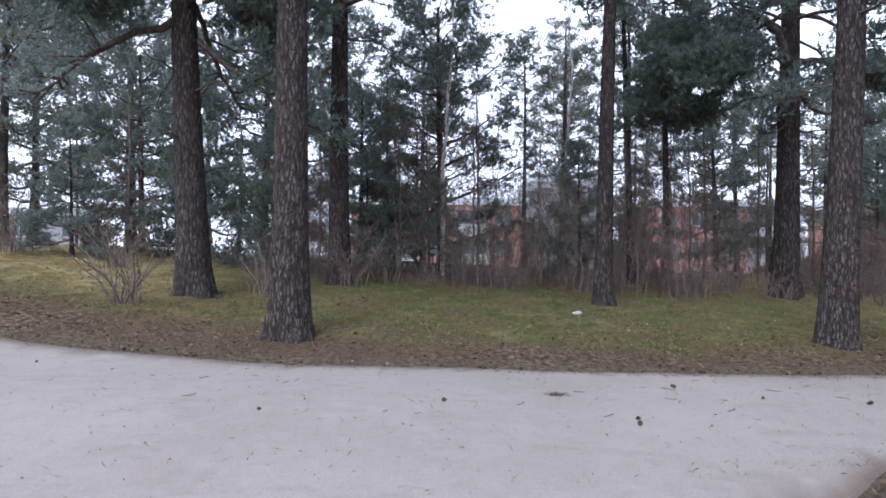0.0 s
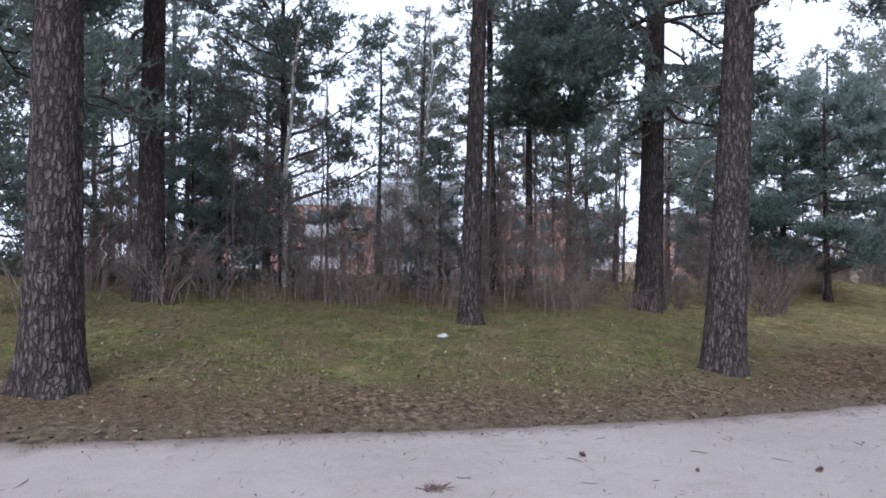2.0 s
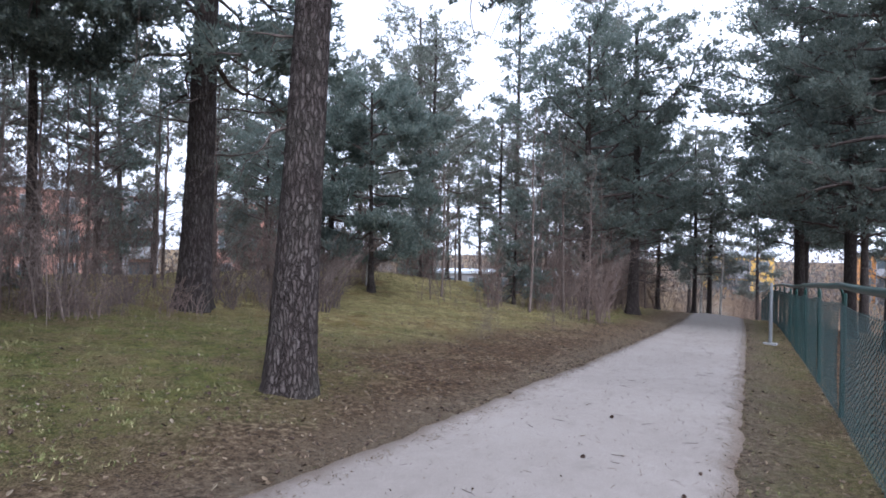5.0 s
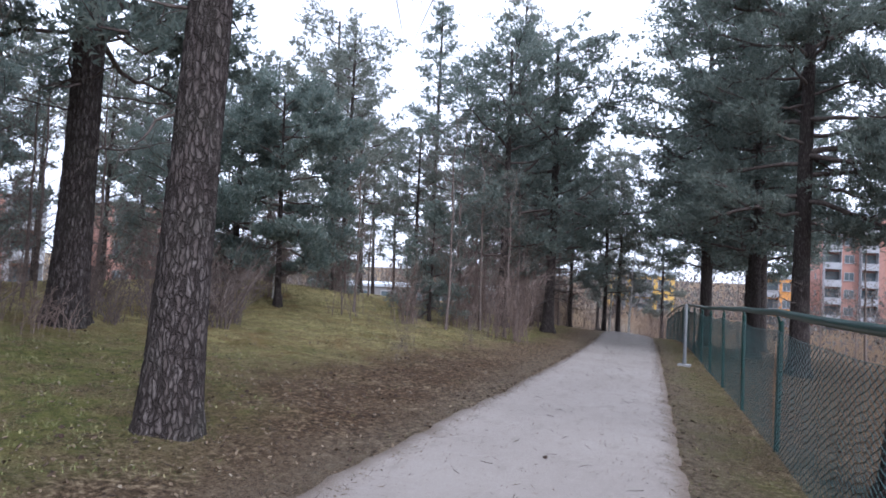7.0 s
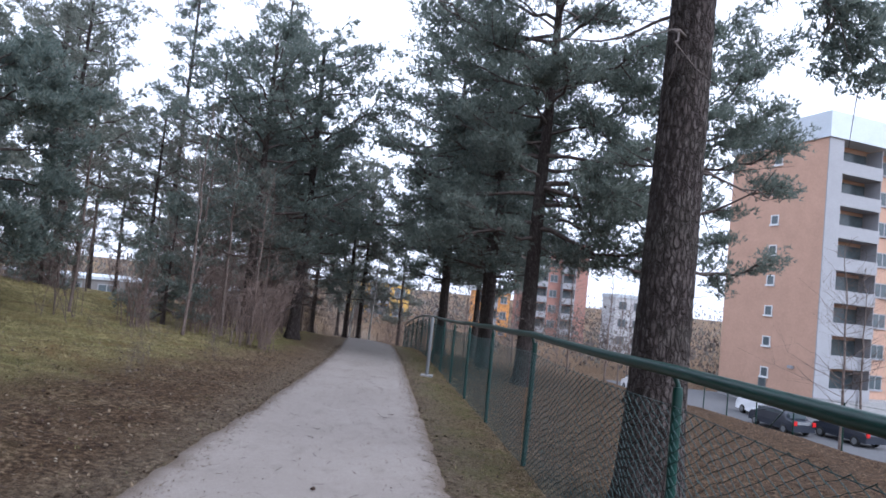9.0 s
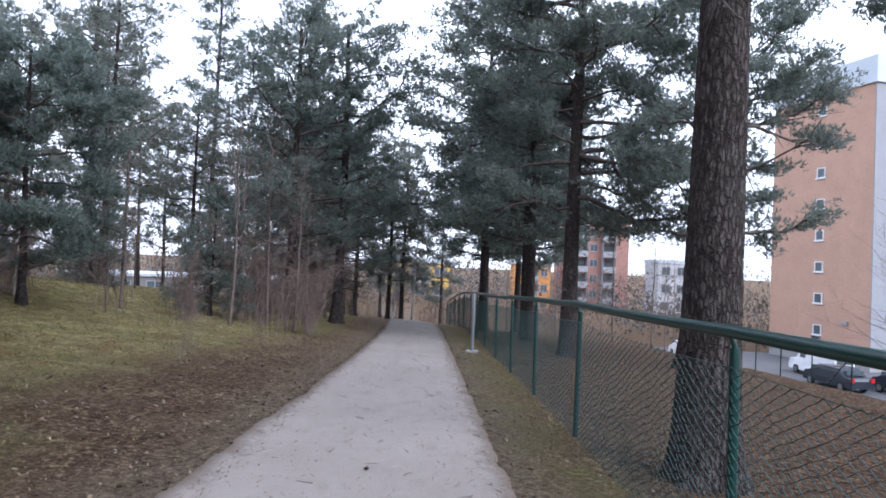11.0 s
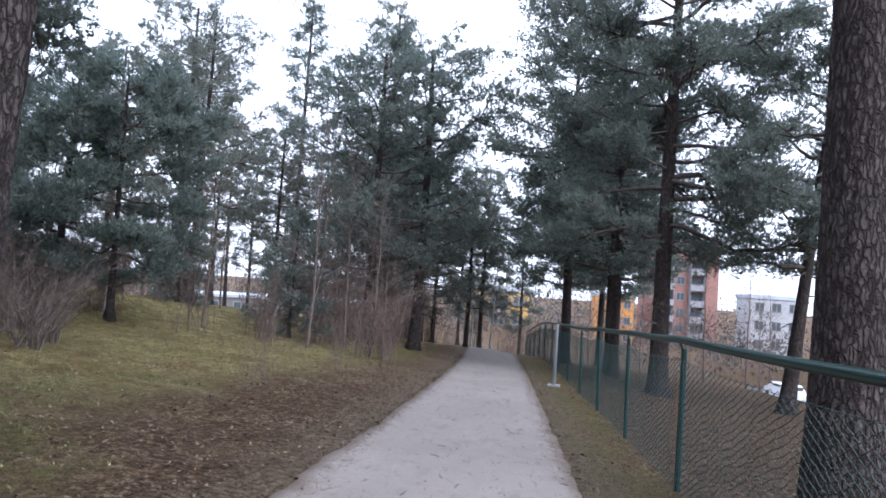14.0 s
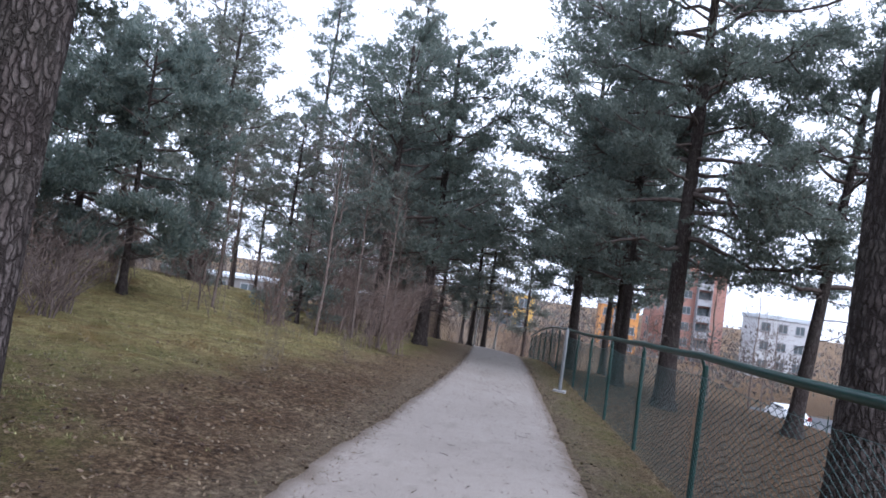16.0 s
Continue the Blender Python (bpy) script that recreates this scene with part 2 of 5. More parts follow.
MAT_WIRE = plain("dark_coated_wire", (0.012, 0.036, 0.033), 0.45, 0.0, 0.3, 30, 0)
MAT_ZINC = plain("galvanised_steel", (0.17, 0.175, 0.18), 0.6, 0.2, 0.15, 15, 0.05)
MAT_CONCRETE = plain("pale_concrete", (0.3, 0.295, 0.29), 0.9, 0, 0.15, 5, 0.3)
MAT_BRICK = plain("salmon_render", (0.47, 0.3, 0.22), 0.9, 0, 0.09, 0.5, 0.15)
MAT_RED = plain("red_brick_face", (0.34, 0.185, 0.15), 0.9, 0, 0.15, 1.5, 0.15)
MAT_WHITE = plain("white_panel", (0.3, 0.3, 0.315), 0.8, 0, 0.08, 0.7, 0.1)
MAT_PALE = plain("pale_facade_panel", (0.46, 0.46, 0.47), 0.8, 0, 0.08, 0.7, 0.1)
MAT_TRIM = plain("white_window_paint", (0.7, 0.71, 0.72), 0.5, 0, 0.06, 2, 0.05)
MAT_GREY = plain("grey_panel", (0.2, 0.19, 0.185), 0.85, 0, 0.12, 0.8, 0.1)
MAT_SHEET = plain("pale_blue_sheet_metal", (0.5, 0.54, 0.58), 0.5, 0.2, 0.06, 0.6, 0.05)
MAT_ORANGE = plain("orange_render", (0.6, 0.28, 0.09), 0.9, 0, 0.1, 0.6, 0.1)
MAT_YELLOW = plain("ochre_render", (0.6, 0.38, 0.1), 0.9, 0, 0.1, 0.6, 0.1)
MAT_GLASS = plain("dark_window_glass", (0.09, 0.11, 0.12), 0.12, 0, 0.3, 0.9, 0)
MAT_RUBBER = plain("black_rubber", (0.02, 0.02, 0.02), 0.8, 0, 0.2, 20, 0.1)
MAT_WHITE_CAR = plain("white_car_paint", (0.75, 0.76, 0.78), 0.25, 0, 0.04, 2, 0)
MAT_DARK_CAR = plain("dark_car_paint", (0.03, 0.034, 0.045), 0.22, 0, 0.1, 2, 0)
MAT_RED_LAMP = plain("red_lamp_glass", (0.5, 0.02, 0.02), 0.25, 0, 0.1, 8, 0)
MAT_ASPHALT = plain("asphalt", (0.1, 0.1, 0.105), 0.9, 0, 0.2, 3, 0.3)
MAT_STONE = plain("pale_stone", (0.36, 0.35, 0.34), 0.85, 0, 0.15, 9, 0.3)

# ---------- mesh tools ----------
rng = np.random.default_rng(7)


class Sheet:
    """Collects vertices and faces of one mesh."""

    def __init__(self):
        self.v, self.f, self.n = [], [], 0

    def add(self, v, f):
        v, f = np.asarray(v, float).reshape(-1, 3), np.asarray(f, int)
        self.v.append(v)
        self.f.append(f + self.n)
        self.n += len(v)

    def tube(self, pts, radii, sides=6, cap=True):
        pts, radii = np.asarray(pts, float), np.asarray(radii, float)
        k = len(pts)
        d = np.gradient(pts, axis=0)
        d /= np.linalg.norm(d, axis=1)[:, None] + 1e-9
        ref = np.where(np.abs(d[:, 2:3]) > 0.9, np.array([[1.0, 0, 0]]), np.array([[0, 0, 1.0]]))
        a = np.cross(d, ref)
        a /= np.linalg.norm(a, axis=1)[:, None] + 1e-9
        b = np.cross(d, a)
        for i in range(1, k):
            if np.dot(a[i], a[i - 1]) < 0.3:
                a[i] = a[i - 1] - d[i] * np.dot(a[i - 1], d[i])
                a[i] /= np.linalg.norm(a[i]) + 1e-9
                b[i] = np.cross(d[i], a[i])
        ang = np.arange(sides) * 2 * np.pi / sides
        ring = pts[:, None] + radii[:, None, None] * (np.cos(ang)[None, :, None] * a[:, None] + np.sin(ang)[None, :, None] * b[:, None])
        i, j = np.meshgrid(np.arange(k - 1), np.arange(sides), indexing="ij")
        jn = (j + 1) % sides
        f = np.stack([i * sides + j, i * sides + jn, (i + 1) * sides + jn, (i + 1) * sides + j], -1).reshape(-1, 4)
        self.add(ring.reshape(-1, 3), f)
        if cap and sides > 3:
            for end in (0, k - 1):
                c = len(self.v[-1])
                base = self.n - c if end == 0 and c == k * sides else self.n
                v0 = ring[end]
                fan = [(q, (q + 1) % sides, sides) for q in range(sides)]
                self.v.append(np.vstack([v0, pts[end][None]]))
                fan = np.array(fan)
                self.f.append(np.column_stack([fan, fan[:, 2]]) + self.n)
                self.n += sides + 1

    def box(self, lo, hi, turn=None):
        lo, hi = np.minimum(lo, hi), np.maximum(lo, hi)
        v = np.array([[(lo, hi)[i][0], (lo, hi)[j][1], (lo, hi)[k][2]] for i in (0, 1) for j in (0, 1) for k in (0, 1)], float)
        if turn is not None:
            v = np.array([turn @ Vector(p) for p in v])
        self.add(v, [(0, 1, 3, 2), (4, 6, 7, 5), (0, 4, 5, 1), (2, 3, 7, 6), (0, 2, 6, 4), (1, 5, 7, 3)])

    def mesh(self, name, material, smooth=False):
        me = bpy.data.meshes.new(name)
        faces = []
        for f in self.f:
            if f.shape[1] == 4:
                same = f[:, 2] == f[:, 3]
                faces += f[~same].tolist()
                faces += f[same][:, :3].tolist()
            else:
                faces += f.tolist()
        me.from_pydata(np.vstack(self.v).tolist(), [], faces)
        me.materials.append(material)
        if smooth:
            me.polygons.foreach_set("use_smooth", np.ones(len(me.polygons), bool))
        me.update()
        return me


def tri_mesh(name, v, material):
    """A mesh of loose triangles from an (n, 3, 3) array."""
    v = np.asarray(v, np.float32).reshape(-1, 3)
    k = len(v) // 3
    me = bpy.data.meshes.new(name)
    me.vertices.add(len(v))
    me.vertices.foreach_set("co", v.ravel())
    me.loops.add(len(v))
    me.loops.foreach_set("vertex_index", np.arange(len(v), dtype=np.int32))
    me.polygons.add(k)
    me.polygons.foreach_set("loop_start", np.arange(0, 3 * k, 3, dtype=np.int32))
    me.materials.append(material)
    me.update(calc_edges=True)
    return me


def child(name, me, parent, label="", m=None):
    ob = new(name, me)
    ob.parent = parent
    if m is not None:
        ob.matrix_basis = m
    if label:
        tagged(ob, label)
    return ob


def thing(name, label, category, group="", m=None, kind=""):
    ob = new(name)
    ob.empty_display_size = 0.2
    tagged(ob, label, category, group, kind)
    if m is not None:
        ob.matrix_basis = m
    return ob


# ---------- the lie of the land ----------
def fall_line(x):
    return 5.35 + np.where(x < 8, 0, np.where(x < 30, 0.0078 * (x - 8) ** 2, 0.0078 * 484 + 0.34 * (np.minimum(x, 70) - 30)))


def land(x, y):
    """Height of the ground."""
    x, y = np.asarray(x, float), np.asarray(y, float)
    xx = np.clip(x, 0, 60)
    z = 0.38 - 0.045 * xx + 0.00035 * xx ** 2
    z = z - 0.0035 * np.clip(x - 28, 0, 20) ** 2
    n = y - fall_line(x)
    s = np.clip(-0.3 - n, 0, None)
    z = z - 0.065 * np.clip(s, 0, 6) - 0.03 * np.clip(s - 6, 0, 3.5) - 0.2 * np.clip(s - 9.5, 0, 22)
    s = np.clip(n - 1.5, 0, None)
    z = z + 0.085 * np.clip(s, 0, 12) - 0.1 * np.clip(s - 13, 0, 30)
    z = z + 0.6 * np.exp(-((x + 11) ** 2 + (y - 17) ** 2) / 50)
    z = z + 0.45 * np.exp(-((x - 19.5) ** 2 / 40 + (y - 18.5) ** 2 / 14))
    return np.maximum(z, -5.3)


def soft(a, b, x):
    u = np.clip((x - a) / (b - a), 0, 1)
    return u * u * (3 - 2 * u)


def path_mid(x):
    x = np.asarray(x, float)
    return -0.175 * (1 - soft(3, 14, x)) + np.where(x < 0, 5.2 + 0.065 * np.clip(x, -9, 0) ** 2 - 1.17 * np.minimum(x + 9, 0), 5.2 + 0.095 * x + 0.0013 * x ** 2)


def path_half(x):
    return 1.0 + 0.95 * np.exp(-np.clip(x, -2, 60) / 7) - 0.175 * (1 - soft(3, 14, x))


def path_flare(x):
    """How much further the near edge of the path spreads where it widens."""
    return 0.5 * np.clip(3.25 - np.asarray(x, float), 0, 2.5)


def wave(x, y, s, seed=0.0):
    """Smooth irregular values between about -1 and 1."""
    x, y = np.asarray(x) * s, np.asarray(y) * s
    return (np.sin(1.7 * x + 2.3 * y + seed) + np.sin(-2.9 * x + 1.3 * y + 1.3 + 2 * seed) + np.sin(4.1 * x + 3.7 * y + 2.1 - seed)
            + 0.6 * np.sin(7.3 * x - 6.1 * y + seed) + 0.5 * np.sin(-11 * x + 9.7 * y + 0.4)) / 4.1


def cover(x, y):
    """How much grass, dry straw, bare soil and gritty verge the ground carries."""
    d = y - path_mid(x) - path_half(x)
    patch = wave(x, y, 0.8) * 0.6 + wave(x, y, 2.3, 1.0) * 0.35
    start = 1.2 + 1.3 * soft(7, 10, x) * (1 - soft(16, 22, x)) + 0.8 * soft(2, -3, x)
    grass = soft(-0.5, 0.9, d - start + 0.7 * patch) * (1 - 0.5 * soft(5.5, 8, d) * soft(12, 9, x))
    side = -d - 2 * path_half(x)
    grass = np.maximum(grass, 0.55 * soft(0.05, 0.45, side + 0.5 * patch) * (1 - soft(0.9, 1.5, side)) * soft(3, 6, x))
    dry = 0.9 * soft(-0.6, 1.0, (d - 6.0 + 1.3 * patch) * 0.5) * soft(12, 15, x) * soft(30, 25, x) * soft(17, 14, d) + 0.95 * soft(2.5, 3.8, d + 0.6 * patch) * soft(-2, -4.5, x) * soft(16, 12, d)
    dry = np.maximum(dry, (0.5 + 0.45 * soft(-0.4, 0.5, patch)) * soft(10.0, 14.0, x + 0.5 * d) * soft(1.2, 3.0, d))
    dry = np.maximum(dry, 0.4 * soft(0.1, 0.8, wave(x, y, 1.3, 2.0)) * soft(0.8, 2.0, d) * soft(7.0, 4.0, d))
    rough = wave(x, y, 1.5, 4.0) + 0.6 * wave(x, y, 5.0, 2.5)
    worn = 0.92 * soft(-0.9, 0.3, rough) * soft(0.1, 0.9, d + 0.3 * rough) * soft(4.0, 1.8, d + 0.9 * rough) * soft(5.8, 8.2, x) * soft(17.5, 13.0, x)
    soil = soft(0.9, 1.6, side) * soft(2, 5, x + 3) * soft(75, 60, x) * soft(40, 30, side)
    soil = np.maximum(np.maximum(soil, worn), 0.8 * soft(38, 48, x))
    grass = np.maximum(grass, 0.55 * soft(18, 26, side)) * (1 - 0.65 * soft(30, 44, x))
    verge = soft(0.95, 0.0, np.abs(y - path_mid(x)) - path_half(x) + 0.2 * patch) * 0.7
    return np.clip(grass, 0, 1), np.clip(dry, 0, 1), soil, verge


def relief(x, y):
    d = np.abs(y - path_mid(x)) - path_half(x) - np.where(y < path_mid(x), path_flare(x), 0)
    k = soft(0.1, 1.2, d)
    return k * (0.05 * wave(x, y, 0.9, 2.0) + 0.018 * wave(x, y, 4.0, 1.0)) - 0.012 * (1 - k)


def ground_z(x, y):
    return land(x, y) + relief(x, y)


def axis_steps(lo, hi, step, far):
    mid = np.arange(lo, hi + step / 2, step)
    out = [step]
    while sum(out) < far:
        out.append(out[-1] * 1.35)
    out = np.cumsum(out)
    return np.concatenate([(lo - out)[::-1], mid, hi + out])


def build_ground():
    xs, ys = axis_steps(-14, 46, 0.25, 1800), axis_steps(-8, 26, 0.25, 1800)
    x, y = np.meshgrid(xs, ys, indexing="ij")
    z = ground_z(x, y)
    a, b = len(xs), len(ys)
    i, j = np.meshgrid(np.arange(a - 1), np.arange(b - 1), indexing="ij")
    f = np.stack([i * b + j, (i + 1) * b + j, (i + 1) * b + j + 1, i * b + j + 1], -1).reshape(-1, 4)
    s = Sheet()
    s.add(np.stack([x, y, z], -1).reshape(-1, 3), f)
    me = s.mesh("ground", MAT_GROUND, True)
    for name, val in zip(("grass", "dry", "soil", "verge"), cover(x, y)):
        me.attributes.new(name, "FLOAT", "POINT").data.foreach_set("value", np.ascontiguousarray(val, np.float32).ravel())
    tagged(new("ground", me), "sloping forest floor of grass, brown needles and bare soil", "ground", kind="structure")


def build_path():
    xs = np.arange(-30, 43, 0.12)
    u = np.concatenate([[-1.06], np.linspace(-1, 1, 19), [1.06]])
    x = np.repeat(xs[:, None], len(u), 1)
    ragged = 0.012 * wave(x, np.sign(u)[None] * 5 + 0 * x, 6.5) + 0.025 * wave(x, np.sign(u)[None] * 7 + 0 * x, 2.6) + 0.03 * wave(x, np.sign(u)[None] * 3 + 0 * x, 1.1)
    half = path_half(x) + ragged
    half = half + np.where(u[None] < 0, path_flare(x) + 0.04 * soft(6.5, 9, x), 0.11 * soft(-1, 1, x) * soft(12, 9, x))
    y = path_mid(x) + u[None] * half
    edge = np.abs(u)[None]
    z = land(x, y) + np.where(edge > 1, -0.05, 0.006 + 0.03 * (1 - edge ** 2)) + 0.004 * wave(x, y, 3)
    s = Sheet()
    a, b = x.shape
    i, j = np.meshgrid(np.arange(a - 1), np.arange(b - 1), indexing="ij")
    s.add(np.stack([x, y, z], -1).reshape(-1, 3), np.stack([i * b + j, (i + 1) * b + j, (i + 1) * b + j + 1, i * b + j + 1], -1).reshape(-1, 4))
    me = s.mesh("path", MAT_PATH, True)
    worn = 0.95 * soft(0.86, 1.0, edge + 0.06 * wave(x, y, 3.3) + 0.03 * wave(x, y, 9.0))
    me.attributes.new("worn", "FLOAT", "POINT").data.foreach_set("value", np.ascontiguousarray(worn, np.float32).ravel())
    tagged(new("path", me), "pale grey stone-dust footpath with ragged edges", "path", kind="structure")
    s = Sheet()
    vs = np.linspace(-24, 2, 80)
    us = np.linspace(-1.2, 1.2, 9)
    v, w = np.meshgrid(vs, us, indexing="ij")
    cx, cy = 44.0 + w + 0.1 * v, path_mid(43.0) + v
    s.add(np.stack([cx, cy, land(cx, cy) + 0.05 - 0.05 * np.abs(w)], -1).reshape(-1, 3),
          [(i * 9 + j, (i + 1) * 9 + j, (i + 1) * 9 + j + 1, i * 9 + j + 1) for i in range(79) for j in range(8)])
    me = s.mesh("cross_path", MAT_PATH, True)
    tagged(new("path_crossing", me), "pale grey footpath crossing at the far end", "path", kind="structure")


build_ground()
build_path()


# ---------- pines ----------
def bark_trunk(name, line, radius, flare, plated, sides=14, seed=0):
    """A tapered trunk along line(z), with a flared foot; plated: bark plates stand proud in the mesh."""
    height = line["height"]
    dense = plated
    n_lo = int(min(7.5, height) / 0.032) if dense else max(8, int(height / 0.5))
    zs = np.linspace(-0.25, min(7.5, height) if dense else height, n_lo)
    if dense and height > 7.5:
        zs = np.concatenate([zs, np.arange(7.8, height, 0.5)])
    sides = 72 if dense else sides
    cx = line["lean"][0] * zs + line["bow"][0] * np.sin(zs * 0.35 + seed)
    cy = line["lean"][1] * zs + line["bow"][1] * np.sin(zs * 0.3 + 1.3 * seed)
    r = radius * np.clip(1 - 0.75 * zs / (height + 0.5), 0.12, 1.1)
    ang = np.arange(sides) * 2 * np.pi / sides
    lobes = 0.9 + 0.55 * np.sin(ang * 3 + seed) + 0.4 * np.sin(ang * 5 + 2 * seed) + 0.25 * np.sin(ang * 11 + 3 * seed)
    r = r[:, None] * (1 + flare * np.exp(-np.clip(zs, -0.3, 9) / 0.22)[:, None] * lobes[None] + 0.22 * np.exp(-np.clip(zs, 0, 9) / 0.75)[:, None])
    plate = np.full(r.shape, 0.6)
    if dense:
        for i, z in enumerate(zs):
            if z > 7.5:
                break
            for j, a in enumerate(ang):
                ca, sa = math.cos(a), math.sin(a)
                k = radius * 21
                w = noise.noise((ca * 3 + seed, sa * 3, z * 2.0)) * 0.5
                dist = noise.voronoi((ca * k * 0.9 + seed * 3 + w, sa * k * 0.9 + w, z * 5.2 + w))[0]
                plate[i, j] = min(1.0, (dist[1] - dist[0]) * 2.4)
        fade = np.clip(1 - (zs - 5) / 2.5, 0.3, 1)[:, None]
        r = r + (np.clip(plate, 0, 0.7) - 0.45) * 0.017 * fade
    x = cx[:, None] + r * np.cos(ang)[None]
    y = cy[:, None] + r * np.sin(ang)[None]
    z = np.repeat(zs[:, None], sides, 1)
    s = Sheet()
    k = len(zs)
    i, j = np.meshgrid(np.arange(k - 1), np.arange(sides), indexing="ij")
    jn = (j + 1) % sides
    s.add(np.stack([x, y, z], -1).reshape(-1, 3), np.stack([i * sides + j, i * sides + jn, (i + 1) * sides + jn, (i + 1) * sides + j], -1).reshape(-1, 4))
    me = s.mesh(name, MAT_PLATED if dense else MAT_BARK, True)
    return me


def trunk_at(line, z, seed):
    return np.array([line["lean"][0] * z + line["bow"][0] * math.sin(z * 0.35 + seed), line["lean"][1] * z + line["bow"][1] * math.sin(z * 0.3 + 1.3 * seed), z])


def tufts(at, along, size, count, width):
    """Needle tufts: slim triangles that spread from points along twigs. Returns (n, 3, 3)."""
    k = len(at)
    a = np.repeat(at, count, 0)
    d = np.repeat(along, count, 0) + rng.normal(0, 0.75, (k * count, 3)) + np.array([0, 0, 0.25])
    d /= np.linalg.norm(d, axis=1)[:, None]
    side = np.cross(d, rng.normal(0, 1, (k * count, 3)))
    side /= np.linalg.norm(side, axis=1)[:, None] + 1e-9
    length = size * rng.uniform(0.6, 1.25, (k * count, 1))
    w = width * rng.uniform(0.7, 1.3, (k * count, 1))
    base = a + rng.normal(0, size * 0.22, (k * count, 3))
    return np.stack([base - side * w * 0.5, base + side * w * 0.5, base + d * length], 1)


def pine(label, height, base, reach, radius, seed, profile="round", density=1.5, lean=(0.0, 0.0), bow=0.06, plated=False, flare=0.25,
         tuft=0.135, width=0.044, needles=6, dead=6, material=None, droop=0.25, m=None, group="pines", every=4.2, apart=False):
    """A Scots pine: trunk, crooked limbs and a crown of needle tufts in flat pads on the limbs' twigs. apart: each limb is a part of its own."""
    global rng
    rng = np.random.default_rng(seed)
    line = {"height": height, "lean": lean, "bow": (bow, bow * 0.7)}
    tree = thing("pine_tree", label, "tree", group, m)
    child("trunk", bark_trunk("trunk", line, radius, flare, plated, seed=seed), tree)
    limbs = [Sheet()]
    at, along = [], []
    z = base
    crown = height - base
    k = 0
    while z < height - 0.1:
        u = (z - base) / crown
        if profile == "round":
            length = reach * (0.5 + 0.5 * math.sin(math.pi * min(1, 0.15 + 0.75 * u)) ** 0.8) * (1 - 0.5 * u ** 4)
        elif profile == "cone":
            length = reach * (1.02 - u) ** 0.75
        else:
            length = reach * (0.35 + 0.65 * u) * (1 - 0.8 * max(0, u - 0.7) / 0.3)
        length *= rng.uniform(0.5, 1.15)
        turn = k * 2.4 + rng.uniform(-0.7, 0.7)
        k += 1
        if apart:
            limbs.append(Sheet())
        limb = limbs[-1]
        start = trunk_at(line, z, seed)
        dirn = np.array([math.cos(turn), math.sin(turn), 0.0])
        cross = np.array([-math.sin(turn), math.cos(turn), 0.0])
        rise = rng.uniform(-0.15, 0.35) + 0.55 * u - droop * (1 - u)
        q = np.linspace(0, 1, 9)
        wob = np.cumsum(rng.normal(0, 0.05 * length, (9, 3)), 0) * q[:, None] ** 0.5
        pts = start + dirn * (q * length)[:, None] + np.array([0, 0, 1.0]) * ((rise * q - 0.45 * droop * q ** 2 + 0.3 * q ** 3) * length)[:, None] + wob * 0.8
        r0 = max(0.012, min(0.085, 0.016 * length + 0.008)) * (1.2 - 0.5 * u)
        limb.tube(pts, r0 * (1 - 0.85 * q) + 0.003, 5 if apart else 4, False)
        for _ in range(max(3, int(2 + length * 3.2))):
            p = rng.uniform(0.22, 1.0) ** 0.75
            idx = min(7, int(p * 8))
            f = p * 8 - idx
            root = pts[idx] * (1 - f) + pts[idx + 1] * f
            tl = min(length * rng.uniform(0.16, 0.4) * (1.25 - 0.6 * p) + 0.15, 1.3)
            td = dirn * rng.uniform(0.1, 1.0) + cross * rng.choice([-1, 1]) * rng.uniform(0.1, 1.0) + np.array([0, 0, rng.uniform(-0.35, 0.55)])
            td /= np.linalg.norm(td)
            tip = root + td * tl
            mid_p = (root + tip) / 2 + rng.normal(0, 0.1 * tl, 3) - np.array([0, 0, 0.08 * tl])
            limb.tube([root, mid_p, tip] if apart else [root, tip], [r0 * 0.4 + 0.002, r0 * 0.25 + 0.002, 0.004] if apart else [r0 * 0.4 + 0.002, 0.004], 3, False)
            c = max(5, int((5 + tl * 11) * density))
            w = rng.uniform(0.3, 1.1, c)[:, None]
            pad = rng.normal(0, 1, (c, 3)) * np.array([0.17, 0.17, 0.085]) * (0.6 + 0.6 * tl)
            at.append(root * (1 - w) + tip * w + pad)
            along.append(np.repeat(td[None] * 0.6 + np.array([[0, 0, 0.35]]), c, 0) + pad * 1.5)
        z += rng.uniform(0.5, 1.5) / (every * (0.8 + 0.6 * u))
    for _ in range(dead):
        if apart:
            limbs.append(Sheet())
        limb = limbs[-1]
        zz = rng.uniform(0.45, 1.05) * base
        start, turn, length = trunk_at(line, zz, seed), rng.uniform(0, 6.28), rng.uniform(0.3, 0.3 * reach + 0.7)
        q = np.linspace(0, 1, 8)
        dirn = np.array([math.cos(turn), math.sin(turn), rng.uniform(-0.35, 0.3)])
        pts = start + dirn * (q * length)[:, None] + np.cumsum(rng.normal(0, 0.06 * length, (8, 3)), 0) * q[:, None]
        limb.tube(pts, 0.02 * (1 - 0.8 * q) + 0.003, 5, False)
        for _ in range(5):
            root = pts[rng.integers(2, 8)]
            e = root + rng.normal(0, 0.28, 3) + dirn * 0.2
            limb.tube([root, (root + e) / 2 + rng.normal(0, 0.05, 3), e], [0.007, 0.005, 0.002], 3, False)
    if apart:
        for limb in limbs:
            if limb.n:
                child("limb", limb.mesh("limb", MAT_LIMB, True), tree)
    else:
        tagged(child("branchwork", limbs[0].mesh("branchwork", MAT_LIMB, True), tree), kind="stuff")
    at, along = np.vstack(at), np.vstack(along)
